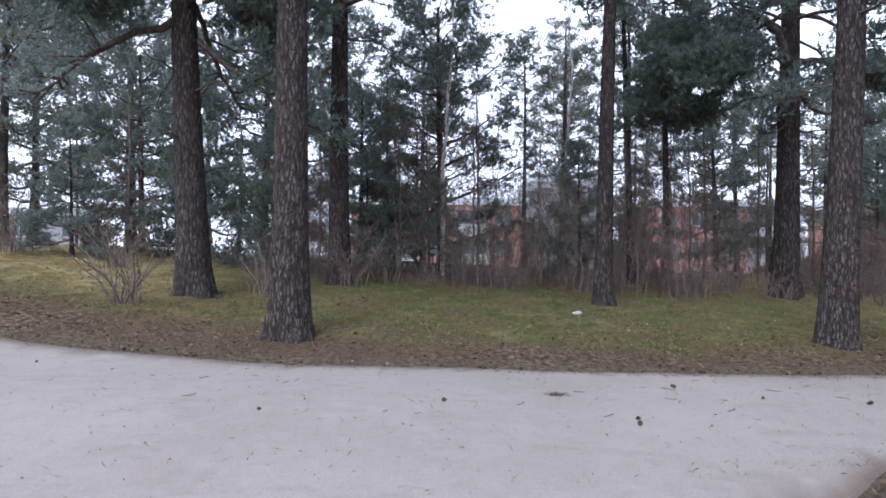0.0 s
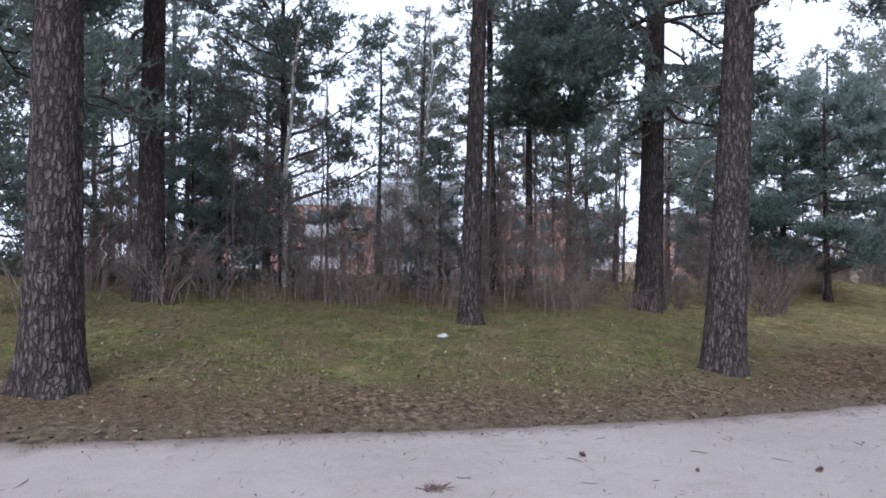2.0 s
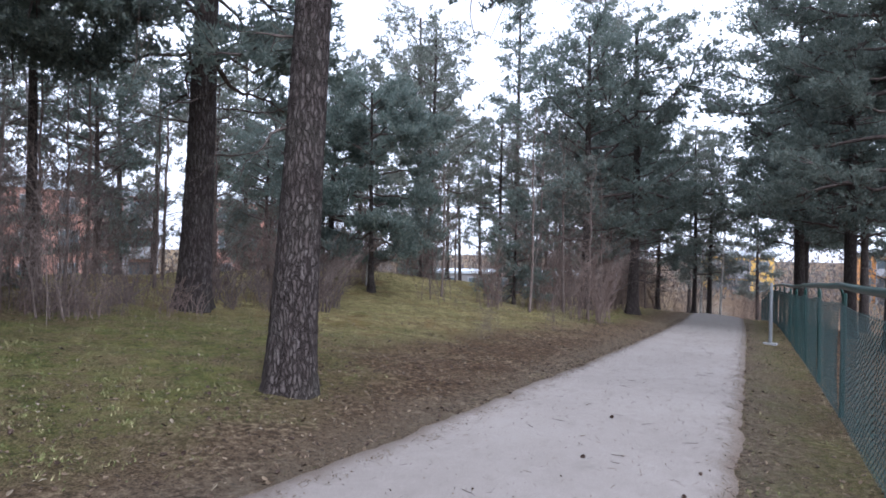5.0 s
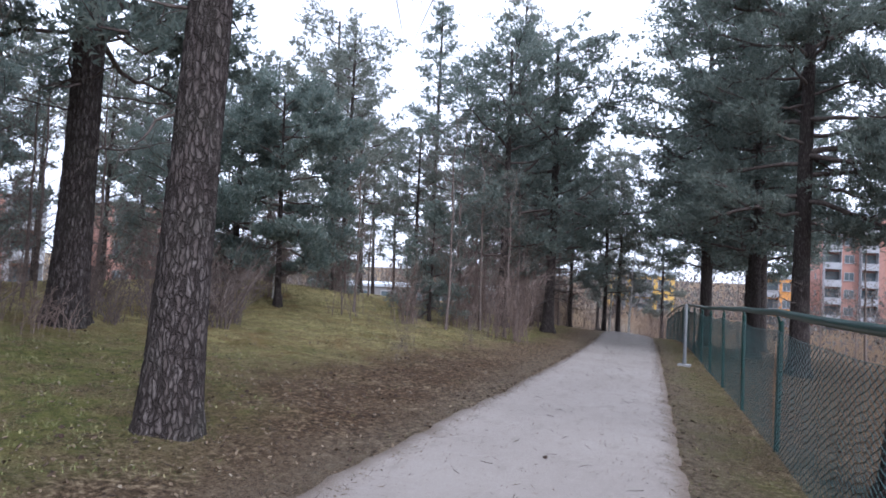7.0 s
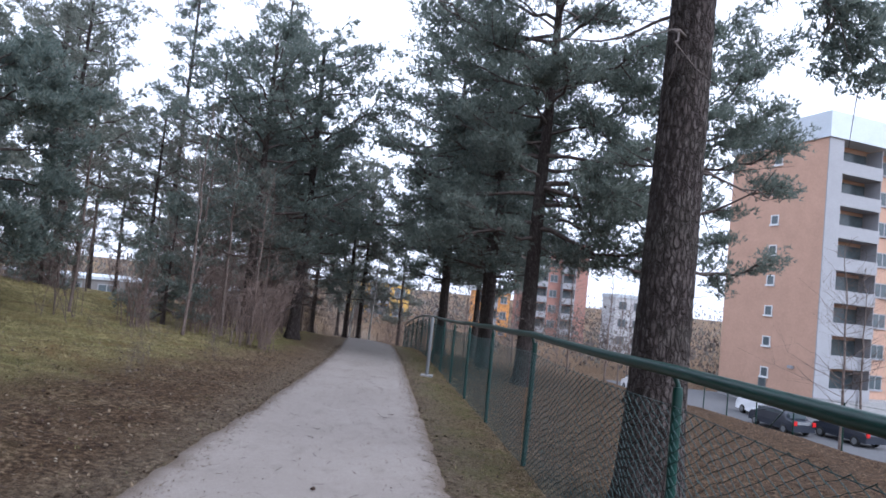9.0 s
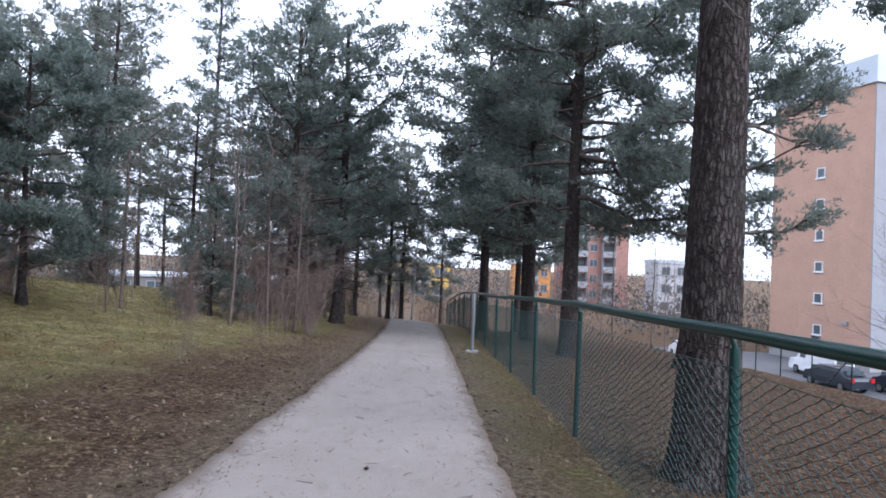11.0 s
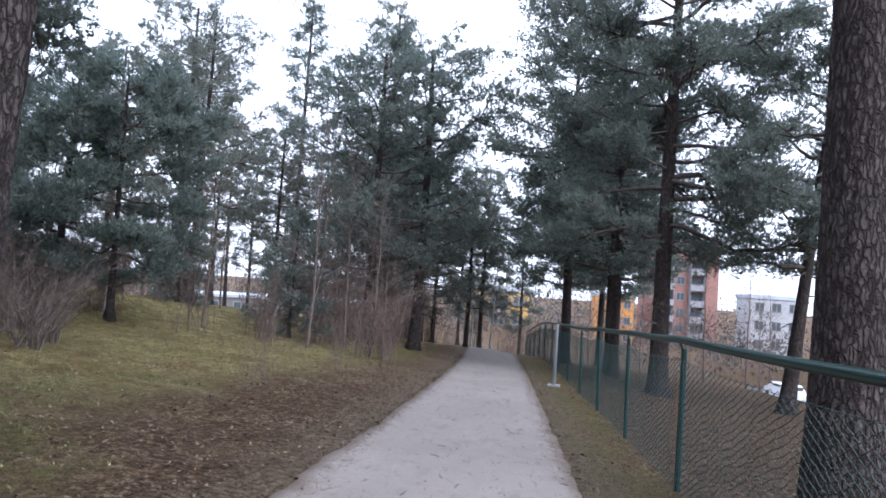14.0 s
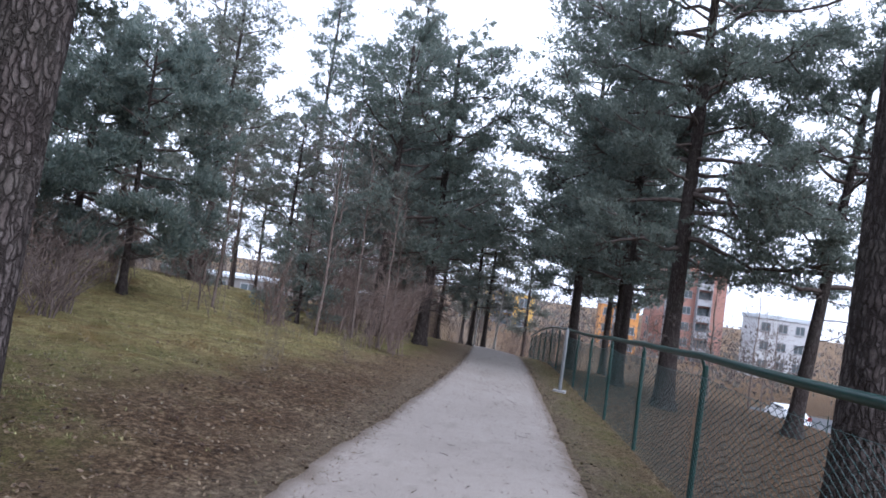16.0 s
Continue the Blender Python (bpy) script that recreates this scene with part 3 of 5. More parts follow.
    child("crown", tri_mesh("crown", tufts(at, along, tuft, needles, width), material or MAT_NEEDLE), tree)
    return tree


def place(x, y, turn=0.0, size=1.0, sink=0.0):
    return pose(x, y, float(ground_z(x, y)) - sink, 0, 0, turn) @ Matrix.Scale(size, 4)


def put_copy(ob, x, y, turn, size, label=""):
    c = copy_thing(ob, pose(x, y, float(ground_z(x, y)), 0, 0, turn))
    c.scale = (size, size, size)
    if label:
        tagged(c, label)
    return c


# the large pines along the path
BIG = "mature pine with thick plated grey-brown bark beside the path"
M = "mature pines"
pine(BIG, 15, 6.0, 3.6, 0.23, 11, plated=True, m=place(-1.0, 8.45), flare=0.24, lean=(0.0, 0.0), bow=0.03, group=M, apart=True)
path_pine = pine(BIG, 15, 6.0, 3.4, 0.236, 12, plated=True, m=place(6.5, 8.75), flare=0.1, lean=(0.062, 0.02), bow=0.03, group=M, apart=True, every=3)
fence_pine = pine("mature pine with thick plated bark behind the fence", 16, 7.0, 3.6, 0.29, 13, plated=True, m=place(9.38, 2.92), flare=0.24, lean=(0.015, -0.02), bow=0.03, group=M, apart=True, every=2.6)
dark_pine = pine("tall dark-barked pine with drooping boughs among bare shrubs", 15, 4.6, 3.1, 0.28, 14, plated=True, m=place(9.15, 14.1), flare=0.2, lean=(0.048, 0.0), bow=0.05, droop=0.6, group=M, apart=True, density=1.6, every=5.2)
slim_pine = pine("slim pine with pale plated bark at the shrubs' edge", 13, 6.0, 2.6, 0.16, 15, plated=True, m=place(4.15, 11.8), flare=0.25, lean=(0.045, 0.0), bow=0.05, group=M, apart=True)
rise_pine = pine("pine with dark bark at the mossy rise", 14, 4.4, 3.8, 0.265, 16, plated=True, m=place(-2.95, 11.5), flare=0.2, lean=(-0.032, 0.0), bow=0.05, droop=0.5, group=M, apart=True)
brown_pine = pine("pine standing in brown bare undergrowth", 14, 5.6, 3.0, 0.21, 17, plated=True, m=place(-0.6, 13.4), flare=0.2, lean=(-0.01, 0.01), bow=0.06, group=M, apart=True)

# pines further off
bushy = pine("bushy low-crowned pine behind the shrubs", 7.0, 0.7, 2.1, 0.12, 21, "round", 1.8, m=place(1.8, 17.8), group="bushy pines", every=6)
bushy2 = pine("dense dark pine with bare lower twigs", 9.6, 2.3, 2.8, 0.17, 22, "round", 1.45, needles=6, width=0.046, dead=18, m=place(23.8, 12.3), group="bushy pines", every=5.6)
mound = pine("dense dark pine with drooping boughs above the rise", 5.4, 1.2, 1.9, 0.075, 34, "round", 3.0, m=place(15.6, 15.2), group="bushy pines", every=6.5, droop=0.5, apart=True)
tall = pine("tall slim pine with an open crown", 14.0, 7.0, 2.1, 0.15, 23, "top", 1.4, m=place(35.0, 27.0), group="background pines", material=MAT_NEEDLE_HAZY, lean=(-0.02, 0.02))
tiered = pine("tall tiered conifer with short branches", 14.0, 3.0, 2.3, 0.13, 24, "cone", 1.4, m=place(29.4, 17.9), group="background pines", droop=0.05, every=4.2)
wide = pine("large pine with a broad dark crown behind the fence", 15.0, 4.1, 4.2, 0.25, 25, "round", 2.4, m=place(22.4, 3.3), group="background pines", droop=0.3, apart=True, every=5.4)
wide_far = pine("broad-crowned pine along the fence further on", 13.6, 4.4, 3.6, 0.22, 28, "round", 1.5, m=place(31.5, 6.4), group="background pines", droop=0.3, every=5.2, needles=3, width=0.082, tuft=0.16)
mid_far = pine("distant pine with a ragged crown", 12.0, 2.4, 2.6, 0.15, 29, "round", 1.5, m=place(29.0, 27.0), group="background pines", material=MAT_NEEDLE_HAZY, needles=3, width=0.082, tuft=0.16)
mid = pine("pine with a bare trunk and a ragged crown", 12.0, 3.0, 2.5, 0.15, 26, "round", 1.3, m=place(26.5, 21.5), group="background pines", material=MAT_NEEDLE_HAZY)
young = pine("young green pine with soft branches", 4.5, 0.4, 1.5, 0.06, 27, "cone", 1.7, m=place(-4.2, 16.5), group="young pines", dead=0, every=7)

for x, y, turn, size in [(25.6, 11.2, 80, 1.1), (32.0, 14.4, 10, 0.9), (36.0, 16.0, 300, 1.0), (-7.5, 21.5, 75, 0.9), (-12, 25, 145, 1.0), (39.0, 14.0, 40, 0.8)]:
    put_copy(bushy2, x, y, turn, size)
for x, y, turn, size in [(16.4, 17.4, 80, 0.85), (-3.2, 20.5, 120, 1.1), (11.8, 22.0, 260, 0.85), (20.5, 24.5, 90, 1.0), (-6.2, 18.6, 30, 0.75), (-0.3, 17.3, 210, 0.62), (17.5, 21.5, 160, 0.7)]:
    put_copy(bushy, x, y, turn, size)
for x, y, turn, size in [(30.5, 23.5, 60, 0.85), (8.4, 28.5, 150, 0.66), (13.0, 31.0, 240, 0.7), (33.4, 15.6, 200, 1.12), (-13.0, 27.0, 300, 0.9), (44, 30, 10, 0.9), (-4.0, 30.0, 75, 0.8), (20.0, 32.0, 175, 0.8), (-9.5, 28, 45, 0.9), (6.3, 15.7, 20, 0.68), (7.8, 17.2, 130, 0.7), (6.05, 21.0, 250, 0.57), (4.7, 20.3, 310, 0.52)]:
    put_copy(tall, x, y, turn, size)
for x, y, turn, size in [(40.0, 26.0, 90, 0.8), (52, 30, 40, 0.9)]:
    put_copy(tiered, x, y, turn, size)
pine("pine with a leaning trunk and layered boughs behind the fence", 10.4, 3.6, 3.4, 0.19, 33, "round", 2.9, m=place(22.7, 0.1), group="background pines", droop=0.2, every=5.0, needles=5, lean=(0.0, -0.11))
for x, y, turn, size in [(29.5, 4.6, 250, 0.8), (26.9, 4.5, 60, 0.82), (36.5, 4.3, 30, 0.9), (42.0, 5.0, 200, 0.9), (43.0, 16.8, 310, 0.9), (38.5, 6.8, 90, 0.9)]:
    put_copy(wide_far, x, y, turn, size)
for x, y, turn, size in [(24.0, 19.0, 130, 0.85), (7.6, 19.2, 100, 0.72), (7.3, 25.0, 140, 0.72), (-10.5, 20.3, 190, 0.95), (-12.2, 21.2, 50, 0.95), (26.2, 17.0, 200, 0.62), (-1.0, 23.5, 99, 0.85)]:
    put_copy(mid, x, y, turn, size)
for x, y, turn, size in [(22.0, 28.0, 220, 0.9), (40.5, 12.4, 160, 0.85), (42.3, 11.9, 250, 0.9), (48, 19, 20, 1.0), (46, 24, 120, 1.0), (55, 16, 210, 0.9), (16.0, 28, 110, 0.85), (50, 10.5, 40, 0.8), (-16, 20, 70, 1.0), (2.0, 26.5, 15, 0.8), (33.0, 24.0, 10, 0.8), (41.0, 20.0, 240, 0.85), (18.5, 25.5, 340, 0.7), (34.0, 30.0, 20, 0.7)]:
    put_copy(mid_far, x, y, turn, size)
for x, y, turn, size in [(5.0, 15.9, 40, 0.75), (-0.15, 15.6, 130, 0.62), (20.6, 13.4, 100, 0.8), (1.5, 15.6, 10, 0.5), (-2.2, 15.8, 80, 0.8), (-6.8, 15.8, 20, 0.7), (16.2, 18.6, 120, 0.55), (24.4, 15.4, 60, 0.7), (21.8, 18.0, 10, 0.8), (0.4, 16.4, 280, 0.6), (6.9, 17.0, 30, 0.65)]:
    put_copy(young, x, y, turn, size)



def add_limb(tree, name, line, r0, r1, twigs=0, seed=1, label=""):
    """One crooked limb on a pine, smoothed through its bends, with hanging twigs."""
    r = np.random.default_rng(seed)
    line = np.array(line, float)
    t = np.linspace(0, len(line) - 1, 4 * len(line))
    pts = np.stack([np.interp(t, np.arange(len(line)), line[:, k]) for k in range(3)], 1)
    pts[1:-1] = (pts[:-2] + 2 * pts[1:-1] + pts[2:]) / 4
    pts += r.normal(0, 0.015, pts.shape)
    s = Sheet()
    s.tube(pts, np.linspace(r0, r1, len(pts)), 8)
    for _ in range(twigs):
        p = pts[r.integers(len(pts) // 3, len(pts))]
        q = p + np.array([r.normal(0, 0.25), r.normal(0, 0.25), -r.uniform(0.1, 0.5)])
        e = q + np.array([r.normal(0, 0.2), r.normal(0, 0.2), -r.uniform(0.2, 0.6)])
        s.tube([p, q, e], [0.012, 0.008, 0.003], 4, False)
    return child(name, s.mesh(name, MAT_LIMB, True), tree, label)


add_limb(brown_pine, "broken_limb", [(-0.12, 0, 3.85), (-0.34, -0.05, 3.62), (-0.5, -0.05, 3.3)], 0.045, 0.03, 0, 1, "crooked dead stub")
add_limb(brown_pine, "broken_limb", [(-0.3, -0.05, 3.68), (-0.44, -0.06, 4.0), (-0.3, -0.06, 4.3), (-0.16, -0.06, 4.34)], 0.04, 0.03, 0, 2, "crooked dead stub")
add_limb(brown_pine, "broken_limb", [(-0.1, 0, 6.1), (-0.5, -0.05, 5.95), (-0.95, -0.1, 5.65), (-1.5, -0.1, 5.5)], 0.1, 0.06, 3, 3)
add_limb(dark_pine, "limb", [(0.2, 0, 5.3), (-0.1, -0.1, 5.85), (-0.6, -0.15, 6.3), (-1.1, -0.2, 6.25), (-1.6, -0.2, 5.8), (-2.0, -0.2, 5.0)], 0.11, 0.03, 16, 4)
add_limb(dark_pine, "limb", [(0.25, 0, 5.25), (0.8, -0.1, 5.35), (1.5, -0.2, 5.2), (2.1, -0.3, 4.9)], 0.09, 0.03, 10, 5)
add_limb(slim_pine, "limb", [(0.28, 0, 6.3), (0.0, -0.05, 6.35), (-0.22, -0.05, 5.9), (-0.26, -0.05, 5.3), (-0.2, -0.05, 5.05)], 0.025, 0.012, 0, 6)
add_limb(wide, "limb", [(0.02, -0.1, 5.95), (0.1, -0.5, 6.05), (0.17, -0.95, 6.1), (0.22, -1.25, 5.3), (0.36, -2.0, 4.6), (0.5, -2.7, 4.2)], 0.09, 0.03, 6, 7)


def add_bough(tree, line, seed, pads=26, spread=0.35):
    """A leafy bough: a limb with needle pads along its outer half."""
    global rng
    rng = np.random.default_rng(seed)
    add_limb(tree, "limb", line, 0.04, 0.012, 8, seed)
    line = np.array(line, float)
    t = rng.uniform(len(line) * 0.35, len(line) - 0.95, pads)
    c = np.stack([np.interp(t, np.arange(len(line)), line[:, k]) for k in range(3)], 1) + rng.normal(0, spread, (pads, 3)) * np.array([1, 1, 0.55])
    at = np.repeat(c, 30, 0) + rng.normal(0, 0.15, (pads * 30, 3)) * np.array([1, 1, 0.6])
    child("foliage", tri_mesh("foliage", tufts(at, np.repeat(rng.normal(0, 0.5, (pads, 3)), 30, 0), 0.1, 8, 0.034), MAT_NEEDLE), tree)


add_bough(fence_pine, [(0.1, -0.1, 6.5), (0.8, -1.2, 6.3), (1.5, -2.4, 5.7), (1.9, -3.0, 5.4)], 51)
add_bough(rise_pine, [(-0.1, 0.0, 4.7), (-0.7, -0.3, 5.2), (-1.4, -0.5, 5.2), (-2.0, -0.6, 4.8)], 54, 60, 0.4)
add_bough(rise_pine, [(-0.1, 0.1, 5.3), (-0.6, 0.4, 5.9), (-1.2, 0.6, 5.8), (-1.7, 0.7, 5.2)], 60, 44, 0.38)
add_bough(rise_pine, [(0.05, 0.1, 5.1), (0.5, 0.7, 5.6), (0.9, 1.1, 5.2), (1.1, 1.3, 4.6)], 61, 40, 0.36)
add_bough(rise_pine, [(0.1, 0.0, 4.9), (0.8, 0.3, 5.3), (1.5, 0.4, 5.0)], 55, 36, 0.38)
add_bough(dark_pine, [(0.15, 0.0, 5.0), (0.8, -0.5, 5.3), (1.5, -0.8, 5.0), (2.0, -1.0, 4.4)], 56, 36, 0.38)
add_bough(dark_pine, [(0.1, 0.0, 5.2), (-1.0, -0.6, 5.6), (-2.0, -1.2, 5.2), (-2.8, -1.6, 4.5)], 57, 55, 0.42)
add_bough(dark_pine, [(0.05, 0.0, 6.3), (-1.0, 0.4, 6.8), (-1.9, 0.7, 6.4), (-2.5, 0.8, 5.2), (-2.7, 0.8, 4.0)], 58, 80, 0.36)
add_bough(dark_pine, [(0.05, 0.1, 5.6), (-0.6, 0.6, 5.8), (-1.2, 0.9, 5.2), (-1.5, 1.0, 4.2)], 59, 50, 0.34)
add_bough(path_pine, [(0.25, 0.0, 5.1), (0.8, -0.5, 5.2), (1.4, -1.0, 4.9), (1.9, -1.4, 4.6)], 52, 20, 0.25)
add_bough(dark_pine, [(0.1, 0.0, 6.0), (-1.0, -0.3, 6.4), (-2.0, -0.5, 6.0), (-2.9, -0.6, 5.2), (-3.1, -0.6, 4.2)], 53, 60, 0.4)

# ---------- bare shrubs and saplings ----------
def bare_shrub(label, stems, height, reach, seed, material, twig=7, group="bare shrubs", m=None, thick=0.0085, rooted=1.1):
    r = np.random.default_rng(seed)
    shrub = thing("bare_shrub", label, "shrub", group, m)
    s = Sheet()
    for _ in range(stems):
        a, out = r.uniform(0, 6.28), r.uniform(0.1, 1.0)
        hgt = height * r.uniform(0.5, 1.0)
        q = np.linspace(0, 1, 6)
        b = r.uniform(0, 6.28)
        root = np.array([math.cos(b), math.sin(b), 0]) * r.uniform(0, rooted) * reach
        pts = root + np.array([math.cos(a), math.sin(a), 0]) * (q ** 1.3 * reach * out * 0.9)[:, None] + np.array([0, 0, 1.0]) * (q * hgt)[:, None]
        pts = pts + np.cumsum(r.normal(0, 0.1 * hgt, (6, 3)) * np.array([1, 1, 0.4]), 0) * q[:, None]
        pts[0, 2] = -0.1
        s.tube(pts, thick * (1 - 0.8 * q) * r.uniform(0.7, 1.4), 4, False)
        for _ in range(twig):
            p = r.uniform(0.08, 0.98)
            idx = min(4, int(p * 5))
            root2 = pts[idx] + (pts[idx + 1] - pts[idx]) * (p * 5 - idx)
            d = r.normal(0, 1, 3) + np.array([math.cos(a), math.sin(a), 1.3])
            d /= np.linalg.norm(d)
            l = hgt * r.uniform(0.1, 0.3)
            t1 = root2 + d * l * 0.5 + r.normal(0, 0.03 * l, 3)
            t2 = root2 + d * l + r.normal(0, 0.1 * l, 3)
            s.tube([root2, t2], [0.005, 0.002], 3, False)
            e = t1 + (d + r.normal(0, 0.6, 3)) * l * r.uniform(0.2, 0.5)
            s.tube([t1, e], [0.003, 0.0016], 3, False)
    tagged(child("twigwork", s.mesh("twigwork", material), shrub), kind="stuff")
    return shrub


def bare_tree(label, height, seed, material, radius=0.05, spread=0.9, m=None, group="bare saplings", lean=(0.02, 0.0)):
    """A leafless deciduous tree with forking branches."""
    r = np.random.default_rng(seed)
    tree = thing("bare_tree", label, "tree", group, m)
    trunk, limbs = Sheet(), Sheet()
    q = np.linspace(0, 1, 12)
    pts = np.stack([lean[0] * q * height, lean[1] * q * height, q * height], 1) + np.cumsum(r.normal(0, 0.012 * height, (12, 3)), 0) * q[:, None]
    pts[0, 2] = -0.15
    trunk.tube(pts, radius * (1 - 0.9 * q) + 0.003, 8, False)
    for _ in range(int(height * 7.5)):
        p = r.uniform(0.2, 0.98)
        idx = min(10, int(p * 11))
        root = pts[idx] + (pts[idx + 1] - pts[idx]) * (p * 11 - idx)
        a = r.uniform(0, 6.28)
        l = spread * height * 0.28 * (1.1 - p) * r.uniform(0.6, 1.3) + 0.25
        d = np.array([math.cos(a), math.sin(a), r.uniform(0.3, 1.1)])
        d /= np.linalg.norm(d)
        w = np.linspace(0, 1, 5)
        bp = root + d * (w * l)[:, None] + np.cumsum(r.normal(0, 0.05 * l, (5, 3)), 0) * w[:, None]
        limbs.tube(bp, radius * 0.22 * (1.05 - p) * (1 - 0.8 * w) + 0.002, 4, False)
        for _ in range(4):
            b0 = bp[r.integers(1, 5)]
            e = r.normal(0, 0.6, 3) + d + np.array([0, 0, 0.2])
            e /= np.linalg.norm(e)
            b1 = b0 + e * l * r.uniform(0.2, 0.5)
            limbs.tube([b0, b1], [0.004, 0.0015], 3, False)
            c0 = b0 + (b1 - b0) * r.uniform(0.3, 0.9)
            limbs.tube([c0, c0 + (e + r.normal(0, 0.7, 3)) * l * 0.16], [0.0025, 0.0012], 3, False)
    child("trunk", trunk.mesh("trunk", material, True), tree)
    tagged(child("branchwork", limbs.mesh("branchwork", MAT_STEM), tree), kind="stuff")
    return tree


sh1 = bare_shrub("leafless brown shrub with many thin stems", 12, 2.6, 0.9, 31, MAT_STEM, twig=15, m=place(2.0, 14.6))
sh2 = bare_shrub("leafless reddish shrub with upright whips", 12, 2.2, 0.8, 32, MAT_STEM_RED, twig=14, m=place(5.6, 14.4))
sh3 = bare_shrub("tall leafless thicket of grey stems", 9, 3.4, 1.0, 33, MAT_STEM, twig=18, m=place(3.6, 15.8))
low = bare_shrub("low spreading leafless shrub with dark stems", 20, 1.35, 1.15, 34, MAT_STEM, twig=9, m=place(-3.75, 10.75), thick=0.012, rooted=0.22)
dense = bare_shrub("dense twiggy leafless shrub beside the path", 26, 2.3, 0.75, 35, MAT_STEM_RED, twig=15, m=place(19.7, 10.35), thick=0.011)
for x, y, turn, size in [(21.6, 11.0, 50, 0.9), (23.0, 12.9, 120, 1.3), (25.2, 13.2, 200, 1.4), (27.2, 12.6, 280, 1.3), (29.6, 13.4, 20, 1.4), (32.5, 13.6, 70, 1.4), (36.0, 14.2, 150, 1.4), (20.8, 12.6, 240, 1.1), (18.6, 13.2, 300, 0.9), (39.5, 14.6, 330, 1.4), (16.8, 16.4, 90, 0.8), (12.2, 15.0, 180, 0.9)]:
    put_copy(dense, x, y, turn, size)
r = np.random.default_rng(5)
for k in range(66):
    x, y = r.uniform(-2.4, 14.5), r.uniform(13.6, 19.5)
    if abs(x - 9.25) < 0.6 and y < 15 or (x > 9.5 and y < 15.2):
        continue
    put_copy((sh1, sh2, sh3)[k % 3], x, y, r.uniform(0, 360), r.uniform(0.7, 1.1))
for x, y, turn, size in [(9.9, 13.9, 30, 0.7), (10.4, 13.4, 80, 0.6), (12.5, 16.0, 140, 1.1), (11.6, 16.4, 10, 1.2), (8.2, 14.6, 200, 0.8), (-1.9, 11.9, 220, 0.9), (-0.4, 13.1, 40, 1.0), (0.3, 13.7, 300, 1.0), (-6.5, 16.5, 75, 1.4), (-5.2, 17.3, 15, 1.5), (-2.0, 15.5, 99, 1.4), (-8.0, 16.0, 60, 1.5), (-7.2, 17.6, 160, 1.6), (-5.4, 14.6, 250, 1.0), (-9.2, 17.4, 10, 1.4), (15.6, 17.6, 70, 1.0), (16.9, 18.6, 170, 1.1), (12.9, 14.6, 20, 0.8), (14.2, 15.6, 70, 1.5), (11.8, 13.4, 40, 1.05), (12.4, 13.7, 160, 0.9), (10.6, 12.9, 290, 0.7)]:
    put_copy(low, x, y, turn, size)
for k in range(32):
    x, y = r.uniform(17, 36), r.uniform(13.5, 27)
    if y < path_mid(x) + 4.5 or 0.53 < (y - 4.9) / (x - 3.3) < 0.66:
        continue
    put_copy((sh1, sh3, sh2)[k % 3], x, y, r.uniform(0, 360), r.uniform(0.6, 1.0))
for x, y, size in [(18.9, 10.9, 0.35), (12.3, 9.8, 0.25), (13.6, 10.4, 0.2), (15.8, 9.9, 0.25), (17.2, 11.6, 0.3), (18.0, 12.6, 0.28), (17.8, 10.8, 0.33), (19.4, 12.2, 0.3), (16.6, 12.9, 0.22)]:
    put_copy(sh3, x, y, x * 57 % 360, size)
for k in range(15):
    x = r.uniform(12.5, 23)
    put_copy((sh1, sh2, sh3)[k % 3], x, 16.6 + 0.12 * (x - 12) + r.uniform(0, 4.0), r.uniform(0, 360), r.uniform(0.8, 1.2))
brush = bare_shrub("low tangled brown brush at the thicket's foot", 34, 0.8, 0.55, 36, MAT_STEM_RED, twig=6, m=place(4.6, 13.6), thick=0.006)
brush2 = bare_shrub("low grey twiggy undergrowth under the pines", 30, 1.1, 0.5, 37, MAT_STEM, twig=7, m=place(2.4, 13.9), thick=0.007)
for k in range(24):
    x, y = r.uniform(-2.2, 8.6), 13.4 + 2.0 * r.uniform(0, 1) ** 1.2
    put_copy((brush, brush2)[k % 2], x, y, r.uniform(0, 360), r.uniform(0.5, 1.0))
for x, y, size in [(12.0, 14.6, 1.2), (13.2, 15.2, 1.3), (11.2, 14.3, 0.9), (10.2, 15.0, 1.1), (-3.4, 12.6, 0.8), (-1.6, 12.6, 0.8)]:
    put_copy(brush2, x, y, x * 77 % 360, size)
birch = bare_tree("slim leafless birch with pale bark", 7.5, 41, MAT_BIRCH, 0.06, m=place(1.62, 15.6))
sapl = bare_tree("bare deciduous sapling with brown twigs", 6.0, 42, MAT_STEM, 0.045, 1.2, m=place(19.2, 12.2))
for x, y, turn, size in [(5.5, 19.0, 30, 1.1), (4.6, 16.4, 90, 0.7), (16.6, 16.2, 40, 0.42), (8.0, 17.6, 130, 0.8), (26.5, 15.5, 80, 1.0), (40, 10.9, 10, 1.0), (45, 13, 10, 1.2)]:
    put_copy(birch, x, y, turn, size)
